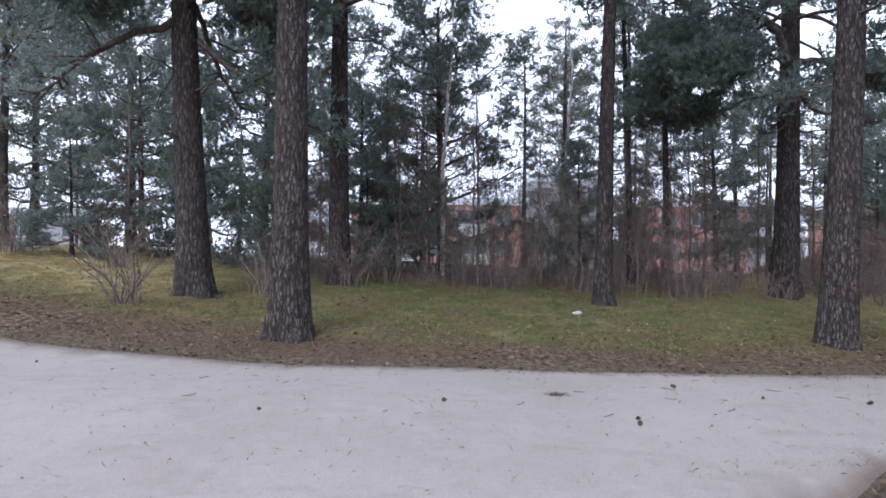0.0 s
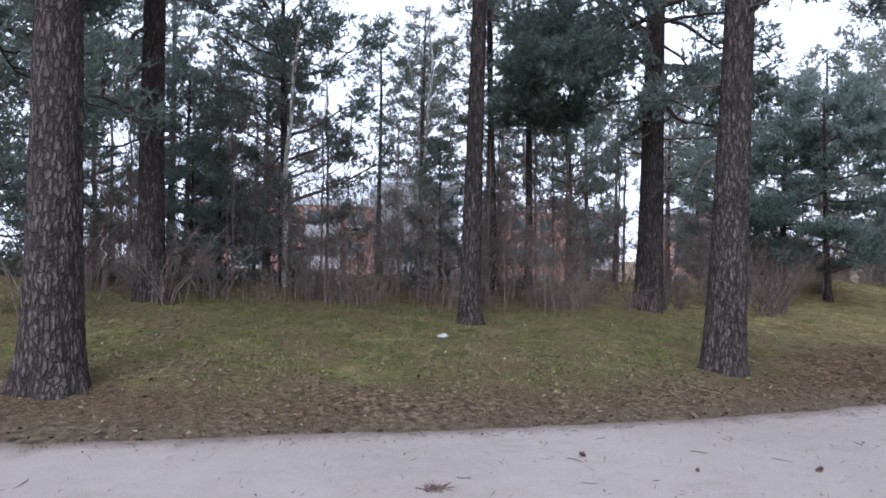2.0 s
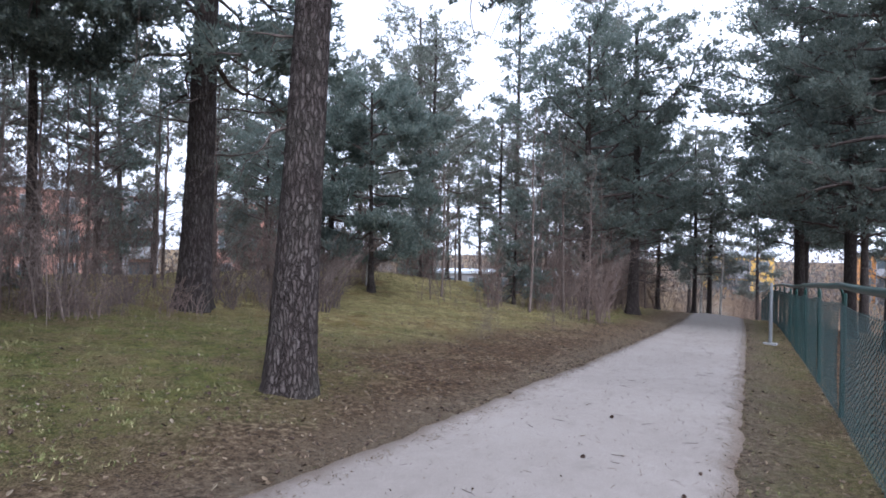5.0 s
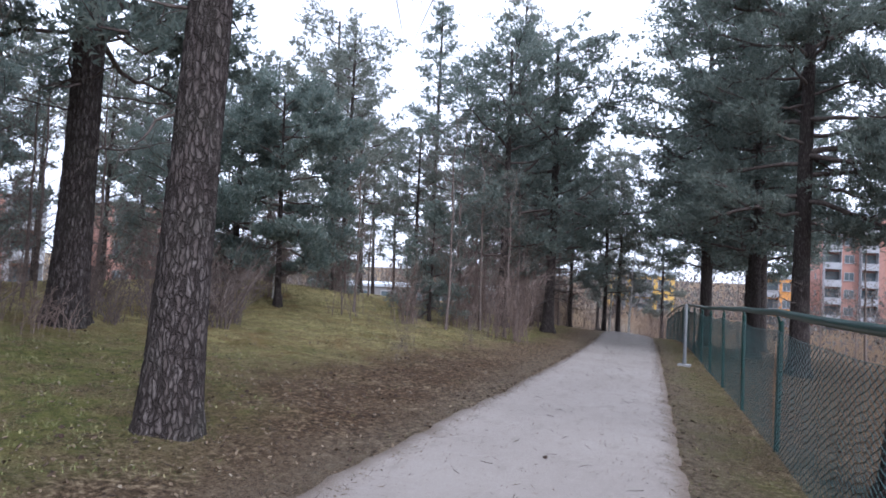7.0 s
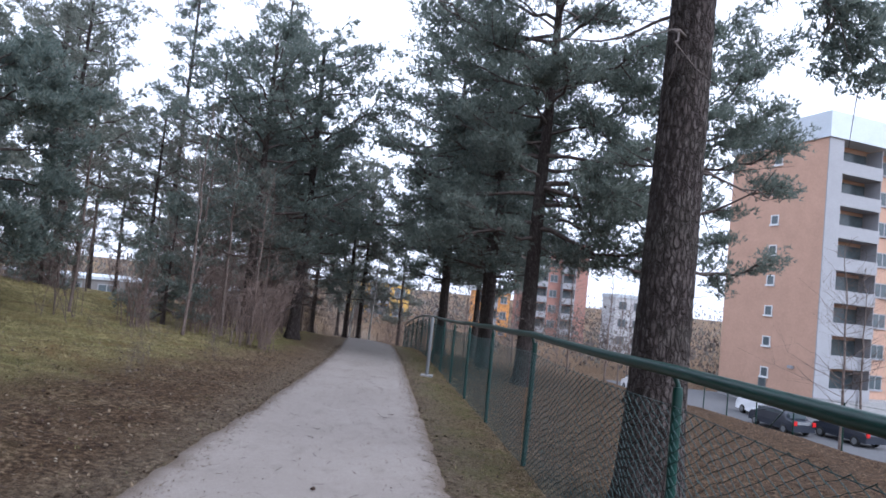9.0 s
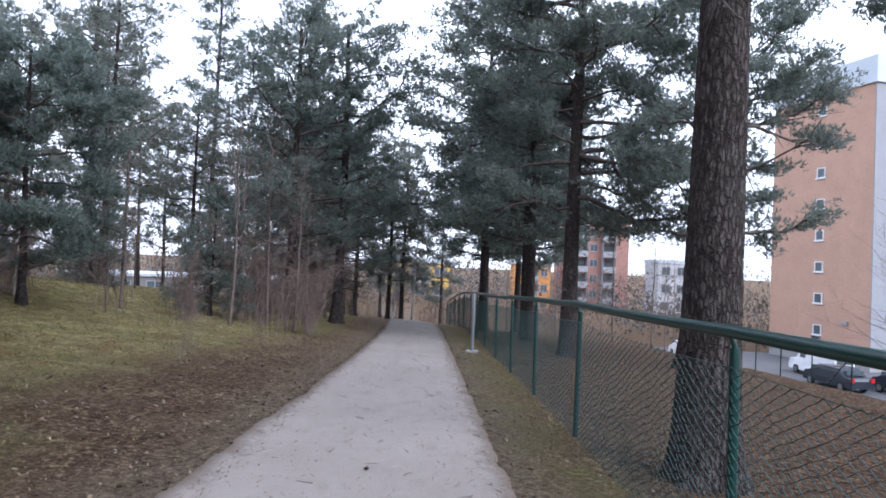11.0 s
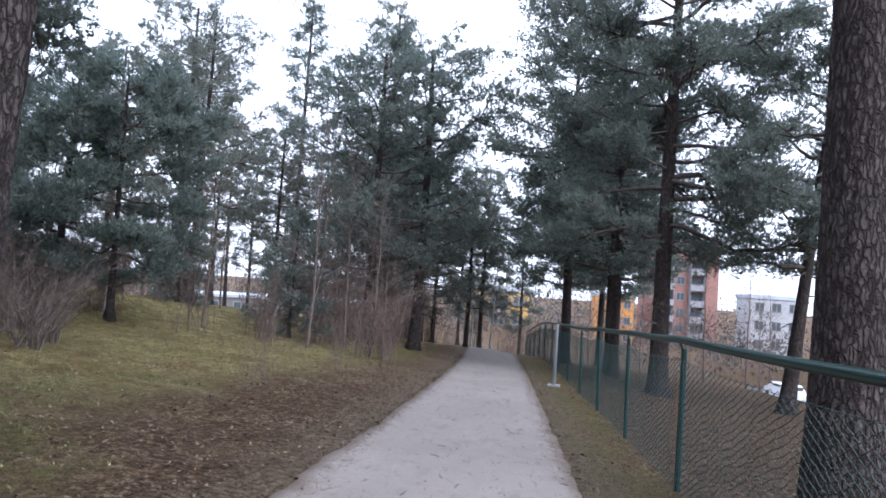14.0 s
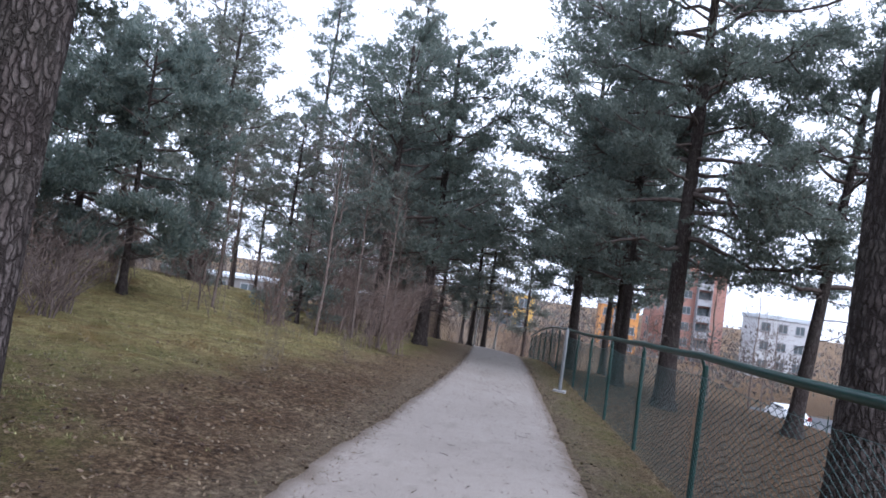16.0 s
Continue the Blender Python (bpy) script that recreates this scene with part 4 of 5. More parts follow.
for x, y, turn, size in [(21.0, 11.9, 120, 1.0), (22.5, 13.4, 220, 1.1), (18.0, 14.5, 10, 0.9), (2.6, 16.6, 70, 0.9), (-0.9, 16.5, 20, 0.9), (6.6, 16.2, 250, 0.8), (11.2, 18, 310, 0.9), (25.5, 14.0, 80, 1.0), (38.0, 0.0, 80, 1.3), (46, -3.5, 160, 1.5), (56, 2, 160, 1.6), (42.0, -16.0, 20, 2.0), (61, -27.5, 100, 2.1), (64, -8, 100, 1.5), (70, -10, 10, 1.5), (0.3, 17.4, 20, 1.0), (8.8, 17.0, 33, 0.9), (-1.8, 17.8, 250, 1.0), (7.4, 15.8, 190, 0.8), (-3.6, 18.4, 70, 1.0), (20.4, 10.9, 300, 0.8), (23.4, 11.6, 45, 0.9), (1.2, 19.2, 66, 1.1), (12.6, 18.0, 20, 0.9), (17.2, 18.5, 90, 0.8), (29.8, 13.4, 170, 1.0), (33.0, 12.9, 80, 1.0), (21.5, 21.5, 30, 0.9), (27.5, 20.0, 230, 0.9), (18.8, 22.0, 300, 0.9), (22.0, 17.5, 170, 0.8), (-6.0, 17.0, 40, 0.8), (-7.8, 18.5, 140, 0.9), (-4.6, 19.6, 240, 1.0), (66.0, 0.0, 20, 1.6), (72, -16, 200, 1.7), (2.3, 15.4, 15, 0.7), (0.6, 15.2, 105, 0.65), (3.9, 15.1, 195, 0.7), (6.0, 15.4, 285, 0.7), (8.0, 16.2, 60, 0.75), (1.4, 16.6, 150, 0.8), (10.2, 16.8, 330, 0.8), (-1.2, 14.9, 45, 0.7), (28.6, 22.0, 100, 0.6), (19.6, 18.8, 75, 0.7), (26.8, 14.8, 255, 1.0)]:
    put_copy(sapl, x, y, turn, size)
for k in range(16):
    x, y = r.uniform(46, 64), r.uniform(-6, 20)
    put_copy((sapl, sh3, sh1)[k % 3], x, y, r.uniform(0, 360), r.uniform(1.0, 1.5))
for k in range(44):
    x, y = (r.uniform(44.5, 54), r.uniform(9, 26)) if k < 24 else (r.uniform(20, 44), r.uniform(25, 36))
    put_copy((sh3, sh1, sh2)[k % 3], x, y, r.uniform(0, 360), r.uniform(1.0, 1.4))


# ---------- fence ----------
def fence_y(x):
    return 4.03 + 0.146 * (x - 10.55) + 0.0008 * max(0, x - 18) ** 2 + 0.0068 * max(0, 8 - x) ** 2


def build_fence():
    fence = thing("chain_link_fence", "green coated chain-link fence with pipe posts and top rail", "fence")
    xs = [2.76, 6.66] + [10.55 + 2.9 * k for k in range(12)]
    tops, feet = [], []
    for x in xs:
        y = fence_y(x)
        z = float(ground_z(x, y))
        feet.append((x, y, z))
        tops.append((x, y + 0.03, z + 1.5) if len(xs) > len(tops) > 0 else (x + 0.05, y, z + 1.46))
    post = Sheet()
    post.tube([(0, 0, -0.3), (0, 0, 1.4), (0, 0, 1.43)], [0.03, 0.03, 0.026], 14)
    post_me = post.mesh("post", MAT_GREEN, True)
    clamp = Sheet()
    clamp.tube([(0, 0, -0.007), (0, 0, 0.007)], [0.0315, 0.0315], 12)
    clamp.box((0.03, -0.006, -0.008), (0.046, 0.006, 0.008))
    clamp_me = clamp.mesh("clamp", MAT_ZINC)
    for k, (x, y, z) in enumerate(feet):
        p = child("post", post_me, fence, m=pose(x, y, z, random.uniform(-0.8, 0.8), random.uniform(-0.8, 0.8), random.uniform(0, 90)))
        if k == 0:
            p.scale = (1.4, 1.4, 1.06)
            bar = Sheet()
            bar.tube([(x - 0.018, y + 0.044, z + 0.02), (x - 0.018, y + 0.044, z + 1.28)], [0.0035, 0.0035], 6)
            child("tension_bar", bar.mesh("tension_bar", MAT_ZINC), fence, "thin grey tension bar through the netting")
            for v in (0.3, 0.62, 0.94, 1.22):
                child("clamp", clamp_me, p, "bright zinc clamp", m=pose(0, 0, v, 0, 0, 110))
            continue
        t = Sheet()
        t.tube([(x, y, z + 1.4), (x, y + 0.012, z + 1.45), (x, y + 0.03, z + 1.49)], [0.018, 0.016, 0.016], 8)
        child("bracket", t.mesh("bracket", MAT_GREEN, True), fence)
    rail = Sheet()
    pts = []
    for (a, b) in zip(tops[:-1], tops[1:]):
        for w in np.linspace(0, 1, 6)[:-1]:
            pts.append([a[i] * (1 - w) + b[i] * w for i in range(3)])
            pts[-1][2] += 0.02 - 0.012 * math.sin(math.pi * w)
    pts.append([*tops[-1]])
    rail.tube(pts, [0.038] * len(pts), 12)
    child("top_rail", rail.mesh("top_rail", MAT_GREEN, True), fence)
    for k in range(len(xs) - 1):
        (x0, y0, z0), (x1, y1, z1) = feet[k], feet[k + 1]
        if k == 0:
            x0 -= 0.045
        span = math.hypot(x1 - x0, y1 - y0)
        pitch, hgt = 0.064, 1.3
        s = Sheet()
        rr = np.random.default_rng(60 + k)
        rows = 2 * int(hgt / pitch)
        sides = 4 if k < 5 else 3
        cols = int(span / pitch)
        for c in range(cols):
            u0 = (c + 0.5) * span / cols
            j = np.arange(rows + 1)
            du = np.where((j + c) % 2 == 0, -0.5, 0.5) * span / cols * 1.05
            v = 0.03 + j * hgt / rows + rr.normal(0, 0.0025, rows + 1) + (0.02 * math.sin(u0 * 8 + k) + 0.009 * math.sin(u0 * 19)) * np.sin(np.pi * j / rows)
            u = np.clip(u0 + du, 0.01, span - 0.01)
            w = u / span
            sag = 0.035 * np.sin(np.pi * w) * (v / hgt) ** 2 + 0.012 * np.sin(9 * w + k) * (v / hgt)
            bulge = 0.02 * np.sin(3 * w + k) * np.sin(math.pi * v / hgt) + np.where(j % 2 == 0, 0.003, -0.003)
            pts = np.stack([x0 + (x1 - x0) * w - (y1 - y0) / span * bulge, y0 + (y1 - y0) * w + (x1 - x0) / span * bulge + 0.034, z0 + (z1 - z0) * w + v - sag], 1)
            s.tube(pts, [0.0031] * len(pts), sides, False)
        child("wire_mesh", s.mesh("wire_mesh", MAT_WIRE), fence, "dark diamond wire netting")
        t = Sheet()
        for v, dip in ((0.03, 0.01), (1.32, 0.035)):
            w = np.linspace(0, 1, 9)
            t.tube(np.stack([x0 + (x1 - x0) * w, y0 + (y1 - y0) * w + 0.034, z0 + (z1 - z0) * w + v - dip * np.sin(np.pi * w)], 1), [0.0025] * 9, 4, False)
        child("tension_wire", t.mesh("tension_wire", MAT_WIRE), fence)


build_fence()


def build_far_fence():
    fence = thing("wire_fence", "dark wire fence at the edge of the car park", "fence")
    s = Sheet()
    s.tube([(0, 0, -0.3), (0, 0, 1.2)], [0.022, 0.022], 8)
    me = s.mesh("post", MAT_GREEN, True)
    pts = []
    for k in range(17):
        x, y = 9 + 2.7 * k, -4.2 - 0.05 * k
        z = float(ground_z(x, y))
        child("post", me, fence, m=pose(x, y, z))
        pts.append((x, y, z + 1.18))
    rail = Sheet()
    rail.tube(pts, [0.006] * len(pts), 6)
    child("top_rail", rail.mesh("top_rail", MAT_GREEN), fence)
    for k in (2, 5, 9):
        x, y, z = pts[k]
        br = Sheet()
        br.tube([(x, y, z - 0.1), (x + 1.3, y + 0.16, z - 1.25)], [0.018, 0.018], 6)
        child("brace", br.mesh("brace", MAT_GREEN), fence)


build_far_fence()


def build_lamp():
    x, y = 20.0, 5.95
    lamp = thing("lamp_post", "slim galvanised post on a concrete foot beside the path", "post", m=pose(x, y, float(ground_z(x, y)), 0, 1.5, 0))
    s = Sheet()
    s.tube([(0, 0, -0.1), (0, 0, 0.7), (0, 0, 1.5), (0, 0, 1.53)], [0.045, 0.042, 0.04, 0.03], 12)
    child("pole", s.mesh("pole", MAT_ZINC, True), lamp)
    s = Sheet()
    s.box((-0.15, -0.15, -0.2), (0.15, 0.15, 0.04))
    child("foot", s.mesh("foot", MAT_CONCRETE), lamp, "pale concrete foot")


build_lamp()


def build_far_woods():
    """A low belt of distant leafless woods along the skyline, far too fine to count."""
    r = np.random.default_rng(77)
    trees = 920
    a = np.radians(r.uniform(-44, 128, trees))
    d = r.uniform(74, 150, trees)
    x, y = 2 + d * np.cos(a), 4 + d * np.sin(a)
    tall_ = r.uniform(3.5, 8.0, trees) * d / 100
    per = 80
    c = np.repeat(np.stack([x, y, land(x, y)], 1), per, 0)
    q = r.uniform(0, 1, trees * per)
    c[:, 2] += np.repeat(tall_, per) * q
    spread = (np.repeat(tall_, per) * 0.32 * np.sin(np.pi * np.clip(0.2 + 0.75 * q, 0, 1)))[:, None]
    c[:, :2] += r.normal(0, 1, (trees * per, 2)) * spread
    u = r.normal(0, 1, (trees * per, 3)) * 0.12 + np.array([0, 0, 0.35])
    v = r.normal(0, 1, (trees * per, 3)) * 0.09
    tagged(new("distant_woods", tri_mesh("distant_woods", np.stack([c - v, c + v, c + u], 1), MAT_FAR)), "distant brown leafless woods on the skyline", "woods", kind="stuff")


build_far_woods()


# ---------- buildings ----------
def wall_box(name, parent, material, lo, hi, label=""):
    s = Sheet()
    s.box(lo, hi)
    return child(name, s.mesh(name, material), parent, label)


WINDOWS = {}


def window_mesh(w, h, paint):
    key = (round(w, 2), round(h, 2), paint.name)
    if key not in WINDOWS:
        a, b = Sheet(), Sheet()
        t = 0.09
        for lo, hi in (((-w / 2, -0.06, 0), (-w / 2 + t, 0.02, h)), ((w / 2 - t, -0.06, 0), (w / 2, 0.02, h)), ((-w / 2 + t, -0.06, h - t), (w / 2 - t, 0.02, h)),
                       ((-w / 2 - 0.06, -0.14, -0.07), (w / 2 + 0.06, 0.02, t))):
            a.box(lo, hi)
        if w > 1.0:
            a.box((-t / 2, -0.05, t), (t / 2, 0.02, h - t))
        b.box((-w / 2 + t, -0.03, t), (w / 2 - t, -0.02, h - t))
        WINDOWS[key] = (a.mesh("window_frame", paint), b.mesh("pane", MAT_GLASS))
    return WINDOWS[key]


def add_window(parent, x, y, z, w, h, turn=0, paint=None):
    """A window set on a face that looks along -y before the turn."""
    fr, pane = window_mesh(w, h, paint or MAT_WHITE)
    o = child("window", fr, parent, m=pose(x, y, z, 0, 0, turn))
    child("pane", pane, o)


BALCONY = {}


def add_balcony(parent, x, y, z, w, material):
    if (w, material.name) not in BALCONY:
        s, g = Sheet(), Sheet()
        s.box((-w / 2, -1.2, -0.15), (w / 2, 0, 0.0))
        s.box((-w / 2, -1.2, 0), (w / 2, -1.12, 0.95))
        s.box((-w / 2, -1.12, 0), (-w / 2 + 0.08, 0, 2.65))
        s.box((w / 2 - 0.08, -1.12, 0), (w / 2, 0, 2.65))
        g.box((-w / 2 + 0.1, -0.05, 0.05), (w / 2 - 0.1, -0.012, 2.3))
        BALCONY[(w, material.name)] = (s.mesh("balcony", material), g.mesh("glazing", MAT_GLASS))
    a, b = BALCONY[(w, material.name)]
    o = child("balcony", a, parent, m=pose(x, y, z))
    child("glazing", b, o)


def block(label, x, y, base, turn, wide, deep, storeys, wall, bays, roof=0.9, trim=None, side=None, store=2.8, skip=()):
    """An apartment block; its front looks along -y before the turn. bays: one letter a bay, w window, b balcony, s small window, n nothing."""
    b = thing("apartment_building", label, "building", "apartment blocks", pose(x, y, base, 0, 0, turn))
    hgt = storeys * store + 0.6
    wall_box("wall", b, wall, (0, 0, -3), (wide, deep, hgt))
    wall_box("roof", b, MAT_SHEET, (-0.15, -0.15, hgt), (wide + 0.15, deep + 0.15, hgt + roof), "pale sheet-metal roof edge")
    step = wide / len(bays)
    for k, c in enumerate(bays):
        for f in range(storeys):
            z = 0.6 + f * store
            if c == "w":
                add_window(b, (k + 0.5) * step, 0, z + 0.9, min(1.9, step * 0.55), 1.35)
            elif c == "s":
                add_window(b, (k + 0.5) * step, 0, z + 1.2, 0.75, 0.8)
            elif c == "b":
                add_balcony(b, (k + 0.5) * step, 0, z, step * 0.94, trim or MAT_WHITE)
    if side:
        n = len(side)
        for k, c in enumerate(side):
            for f in range(storeys):
                if c in "ws":
                    add_window(b, 0, deep * (1 - (k + 0.5) / n), 0.6 + f * store + 1.1, 0.7 if c == "s" else 1.5, 0.85 if c == "s" else 1.3, -90)
    return b


# the salmon tower: its gable looks towards the path, its balconies away to the south-west
tower_turn = math.degrees(math.atan2(4.06, 9.45))
tower = thing("apartment_building", "eight-storey salmon-rendered tower with white balconies", "building", "apartment blocks", pose(60.3 - 1.1 * math.cos(radians(tower_turn)), -22.3 - 1.1 * math.sin(radians(tower_turn)), -4.8, 0, 0, tower_turn))
wall_box("wall", tower, MAT_CONCRETE, (0, -26, -2), (10.6, 0, 1.0))
wall_box("gable", tower, MAT_BRICK, (0.0, -1.5, 1.0), (10.6, 0.06, 22.7), "salmon rendered gable")
wall_box("wall", tower, MAT_BRICK, (1.6, -26, 1.0), (10.55, -1.5, 22.7))
wall_box("corner_panel", tower, MAT_WHITE, (-0.1, -1.5, 0.8), (-0.003, 0.1, 22.7), "white corner strip")
wall_box("roof", tower, MAT_SHEET, (-0.25, -26.2, 22.7), (10.85, 0.25, 24.9), "pale sheet-metal roof band")
for f in range(8):
    z = 0.9 + f * 2.72
    add_window(tower, 5.1, 0.06, z + 1.05, 0.88, 0.92, 180, MAT_TRIM)
    for k in range(5):
        y0 = -1.6 - k * 4.9
        if k % 2 == 1 and f < 8:
            add_window(tower, 1.6, y0 - 2.4, z + 0.9, 1.6, 1.3, -90)
            continue
        if f == 0 and k == 0:
            me_b, me_g = Sheet(), Sheet()
            me_b.box((0.0, -4.7, -0.1), (1.6, 0.0, 0.08))
            me_b.box((0.0, -4.7, 0.08), (0.08, 0.0, 1.0))
            me_b.box((0.08, -4.7, 0.08), (1.6, -4.62, 2.6))
            me_g.box((1.5, -4.5, 0.1), (1.58, -0.2, 2.3))
            tb, tg = me_b.mesh("balcony", MAT_WHITE), me_g.mesh("glazing", MAT_GLASS)
        o = child("balcony", tb, tower, m=pose(0, y0, z))
        child("glazing", tg, o)
add_window(tower, 5.25, 0.06, 0.3, 0.9, 1.7, 180, MAT_GREY)
wall_box("wall_lamp", tower, MAT_WHITE, (2.0, 0.06, 3.1), (2.5, 0.3, 3.35), "white wall lamp")

block("tall red-brick block with white balconies", 126, -4.0, -10, -78, 10.5, 13, 8, MAT_RED, "bwbn", 0.8, side="ws")
block("white panel block with rows of windows", 112, -16.5, -11, -80, 7.5, 6, 5, MAT_PALE, "www", 0.6)
block("orange-rendered block behind the trees", 122, 6.5, -6.5, -86, 6.5, 12, 3, MAT_ORANGE, "wbw", 0.6)
block("ochre-rendered house at the end of the path", 100, 24.5, -7.0, -76, 9, 10, 3, MAT_YELLOW, "wbw", 0.8)
block("long grey low building with pale bands", 55, 43, -6.1, -48, 22, 10, 2, MAT_GREY, "wwwwwwww", 0.25, store=2.6)
block("red-brick block with white balconies behind the thicket", -2, 62, -2.5, 2, 16, 12, 3, MAT_RED, "wbwbw", 0.7)
block("pale panel block behind the thicket", 16, 66, -2.6, -6, 7.5, 12, 4, MAT_WHITE, "wbw", 0.7)
block("red-brick block with a white balcony stack", 27, 62, -2.6, -5, 12, 12, 3, MAT_RED, "wwwb", 0.7)
block("small red-brick block beyond the shrubs", 44, 59, -2.6, -20, 8, 10, 3, MAT_RED, "wwb", 0.7)
block("pale low house beyond the rise", -46, 52, -1.0, 24, 24, 10, 2, MAT_WHITE, "wwwwww", 0.6)


# ---------- car park ----------
def lot():
    s = Sheet()
    xs, ys = np.linspace(38, 70, 14), np.linspace(-34, -8, 10)
    x, y = np.meshgrid(xs, ys, indexing="ij")
    s.add(np.stack([x, y, np.maximum(land(x, y), -5.3) + 0.05], -1).reshape(-1, 3), [(i * 10 + j, (i + 1) * 10 + j, (i + 1) * 10 + j + 1, i * 10 + j + 1) for i in range(13) for j in range(9)])
    tagged(new("car_park", s.mesh("car_park", MAT_ASPHALT, True)), "grey asphalt car park below the tower", "car park", kind="structure")


lot()


def car(label, paint, x, y, turn, length=4.4, height=1.45, van=False):
    """A parked car: body, cabin glass, four wheels and tail lamps."""
    c = thing("car", label, "car", "parked cars", pose(x, y, float(max(land(x, y), -5.3)) + 0.05, 0, 0, turn))
    hw = 0.88
    prof = [(-0.5, 0.3), (-0.5, 0.75), (-0.47, 0.92), (-0.36, 0.98), (-0.24, 1.42), (-0.05, 1.46), (0.2, 1.42), (0.36, 1.0), (0.46, 0.9), (0.5, 0.7), (0.5, 0.3)]
    if van:
        prof = [(-0.5, 0.3), (-0.5, 1.2), (-0.48, 1.9), (-0.4, 1.98), (0.1, 1.98), (0.24, 1.85), (0.36, 1.2), (0.47, 1.05), (0.5, 0.8), (0.5, 0.3)]
    k = height / 1.45 if not van else 1.0
    bm = bmesh.new()
    rows = []
    for sx in (-1, -0.9, 0.9, 1):
        row = []
        for u, z in prof:
            tuck = 0.86 if z > 1.05 else (0.97 if abs(sx) == 1 else 1.0)
            zz = z * k - (0.05 if abs(sx) == 1 and z > 0.5 else 0)
            row.append(bm.verts.new((u * length * (0.985 if abs(sx) == 1 else 1), sx * hw * tuck, zz)))
        rows.append(row)
    n = len(prof)
    for a, b in zip(rows[:-1], rows[1:]):
        for i in range(n):
            bm.faces.new((a[i], a[(i + 1) % n], b[(i + 1) % n], b[i]))
    bm.faces.new(rows[0][::-1])
    bm.faces.new(rows[-1])
    bmesh.ops.recalc_face_normals(bm, faces=bm.faces)
    me = bpy.data.meshes.new("body")
    bm.to_mesh(me)
    bm.free()
    me.materials.append(paint)
    child("body", me, c)
    if van:
        panes = [((0.13 * length, sgn * hw * 0.865, 1.25), (0.25 * length, sgn * hw * 0.885, 1.75)) for sgn in (1, -1)] + [((-0.502 * length, -0.6, 1.25), (-0.498 * length, 0.6, 1.75))]
    else:
        panes = [((-0.24 * length, sgn * hw * 0.88, 1.03 * k), (0.3 * length, sgn * hw * 0.9, 1.33 * k)) for sgn in (1, -1)]
        panes += [((-0.36 * length, -0.6, 1.05 * k), (-0.3 * length, 0.6, 1.32 * k)), ((0.26 * length, -0.62, 1.05 * k), (0.345 * length, 0.62, 1.3 * k))]
    for lo, hi in panes:
        wall_box("window", c, MAT_GLASS, lo, hi, "dark glass")
    for sx in (-0.31, 0.32):
        for sy in (-0.8, 0.8):
            t, rim = Sheet(), Sheet()
            t.tube([(0, -0.1, 0), (0, -0.08, 0), (0, 0.08, 0), (0, 0.1, 0)], [0.28, 0.32, 0.32, 0.28], 18)
            rim.tube([(0, -0.106, 0), (0, 0.106, 0)], [0.2, 0.2], 14)
            w = child("wheel", t.mesh("wheel", MAT_RUBBER, True), c, "black tyre", m=pose(sx * length, sy, 0.32))
            child("rim", rim.mesh("rim", MAT_ZINC), w)
    for sy in (-0.7, 0.7):
        wall_box("tail_lamp", c, MAT_RED_LAMP, (-0.51 * length, sy - 0.12, 0.68 * k), (-0.49 * length, sy + 0.12, 0.95 * k), "red tail lamp")
    return c


car("white parked van with a dark cab window", MAT_WHITE_CAR, 55.3, -17.4, 12, 5.2, 1.9, True)
car("dark parked estate car with red tail lamps", MAT_DARK_CAR, 50.2, -16.3, 15, 4.5, 1.5)
car("black parked hatchback with red tail lamps", MAT_DARK_CAR, 48.4, -19.8, 20, 4.2, 1.5)
car("white parked car beyond the fence", MAT_WHITE_CAR, 62.0, -9.5, 10, 4.4, 1.45)


# ---------- litter, cones, twigs, grass ----------
def build_grass():
    r = np.random.default_rng(90)
    n = 520000
    x = -7 + 31 * r.uniform(0, 1, n) ** 1.1
    d = r.uniform(0, 1, n) ** 1.2 * 11.5
    y = path_mid(x) + path_half(x) + d
    g, dry, soil, verge = cover(x, y)
    tussock = soft(-0.35, 0.45, wave(x, y, 2.2, 3.0) + 0.7 * wave(x, y, 7.0, 1.7))
    keep = r.uniform(0, 1, n) < np.clip(g * 0.95 + dry * 0.6 - verge - soil, 0.02, 1) * (0.22 + 0.78 * tussock)
    x2 = r.uniform(3.5, 30, 22000)
    y2 = path_mid(x2) - path_half(x2) - r.uniform(0.05, 1.1, 22000)
    k2 = r.uniform(0, 1, 22000) < 0.15 + 0.6 * soft(0.1, 0.7, wave(x2, y2, 2.0, 2.0))
    x, y = np.concatenate([x[keep], x2[k2]]), np.concatenate([y[keep], y2[k2]])
    n = len(x)
    z = ground_z(x, y)
    a, l = r.uniform(0, 6.28, n), r.uniform(0.014, 0.034, n) * (1 + 0.8 * soft(-0.1, 0.6, wave(x, y, 2.2, 3.0) + 0.7 * wave(x, y, 7.0, 1.7))) * (1 + 0.8 * cover(x, y)[1] * soft(12, 15, x))
    w = r.uniform(0.003, 0.006, n)
    lean = r.uniform(0.55, 1.0, n)
    p = np.stack([x, y, z - 0.005], 1)
    side = np.stack([-np.sin(a), np.cos(a), 0 * a], 1) * w[:, None]
    tip = p + np.stack([np.cos(a) * lean * l, np.sin(a) * lean * l, l * np.sqrt(1.1 - lean ** 2)], 1)
    blades = np.stack([p - side, p + side, tip], 1)
    straw = r.uniform(0, 1, n) < np.clip(cover(x, y)[1] * 0.95 + 0.1, 0, 0.92)
    tagged(new("grass", tri_mesh("grass", blades[~straw], MAT_GRASS)), "short green grass with straw-coloured blades", "grass", kind="stuff")
    tagged(new("dry_grass", tri_mesh("dry_grass", blades[straw], MAT_STRAW)), "dry golden grass on the rise", "grass", kind="stuff")


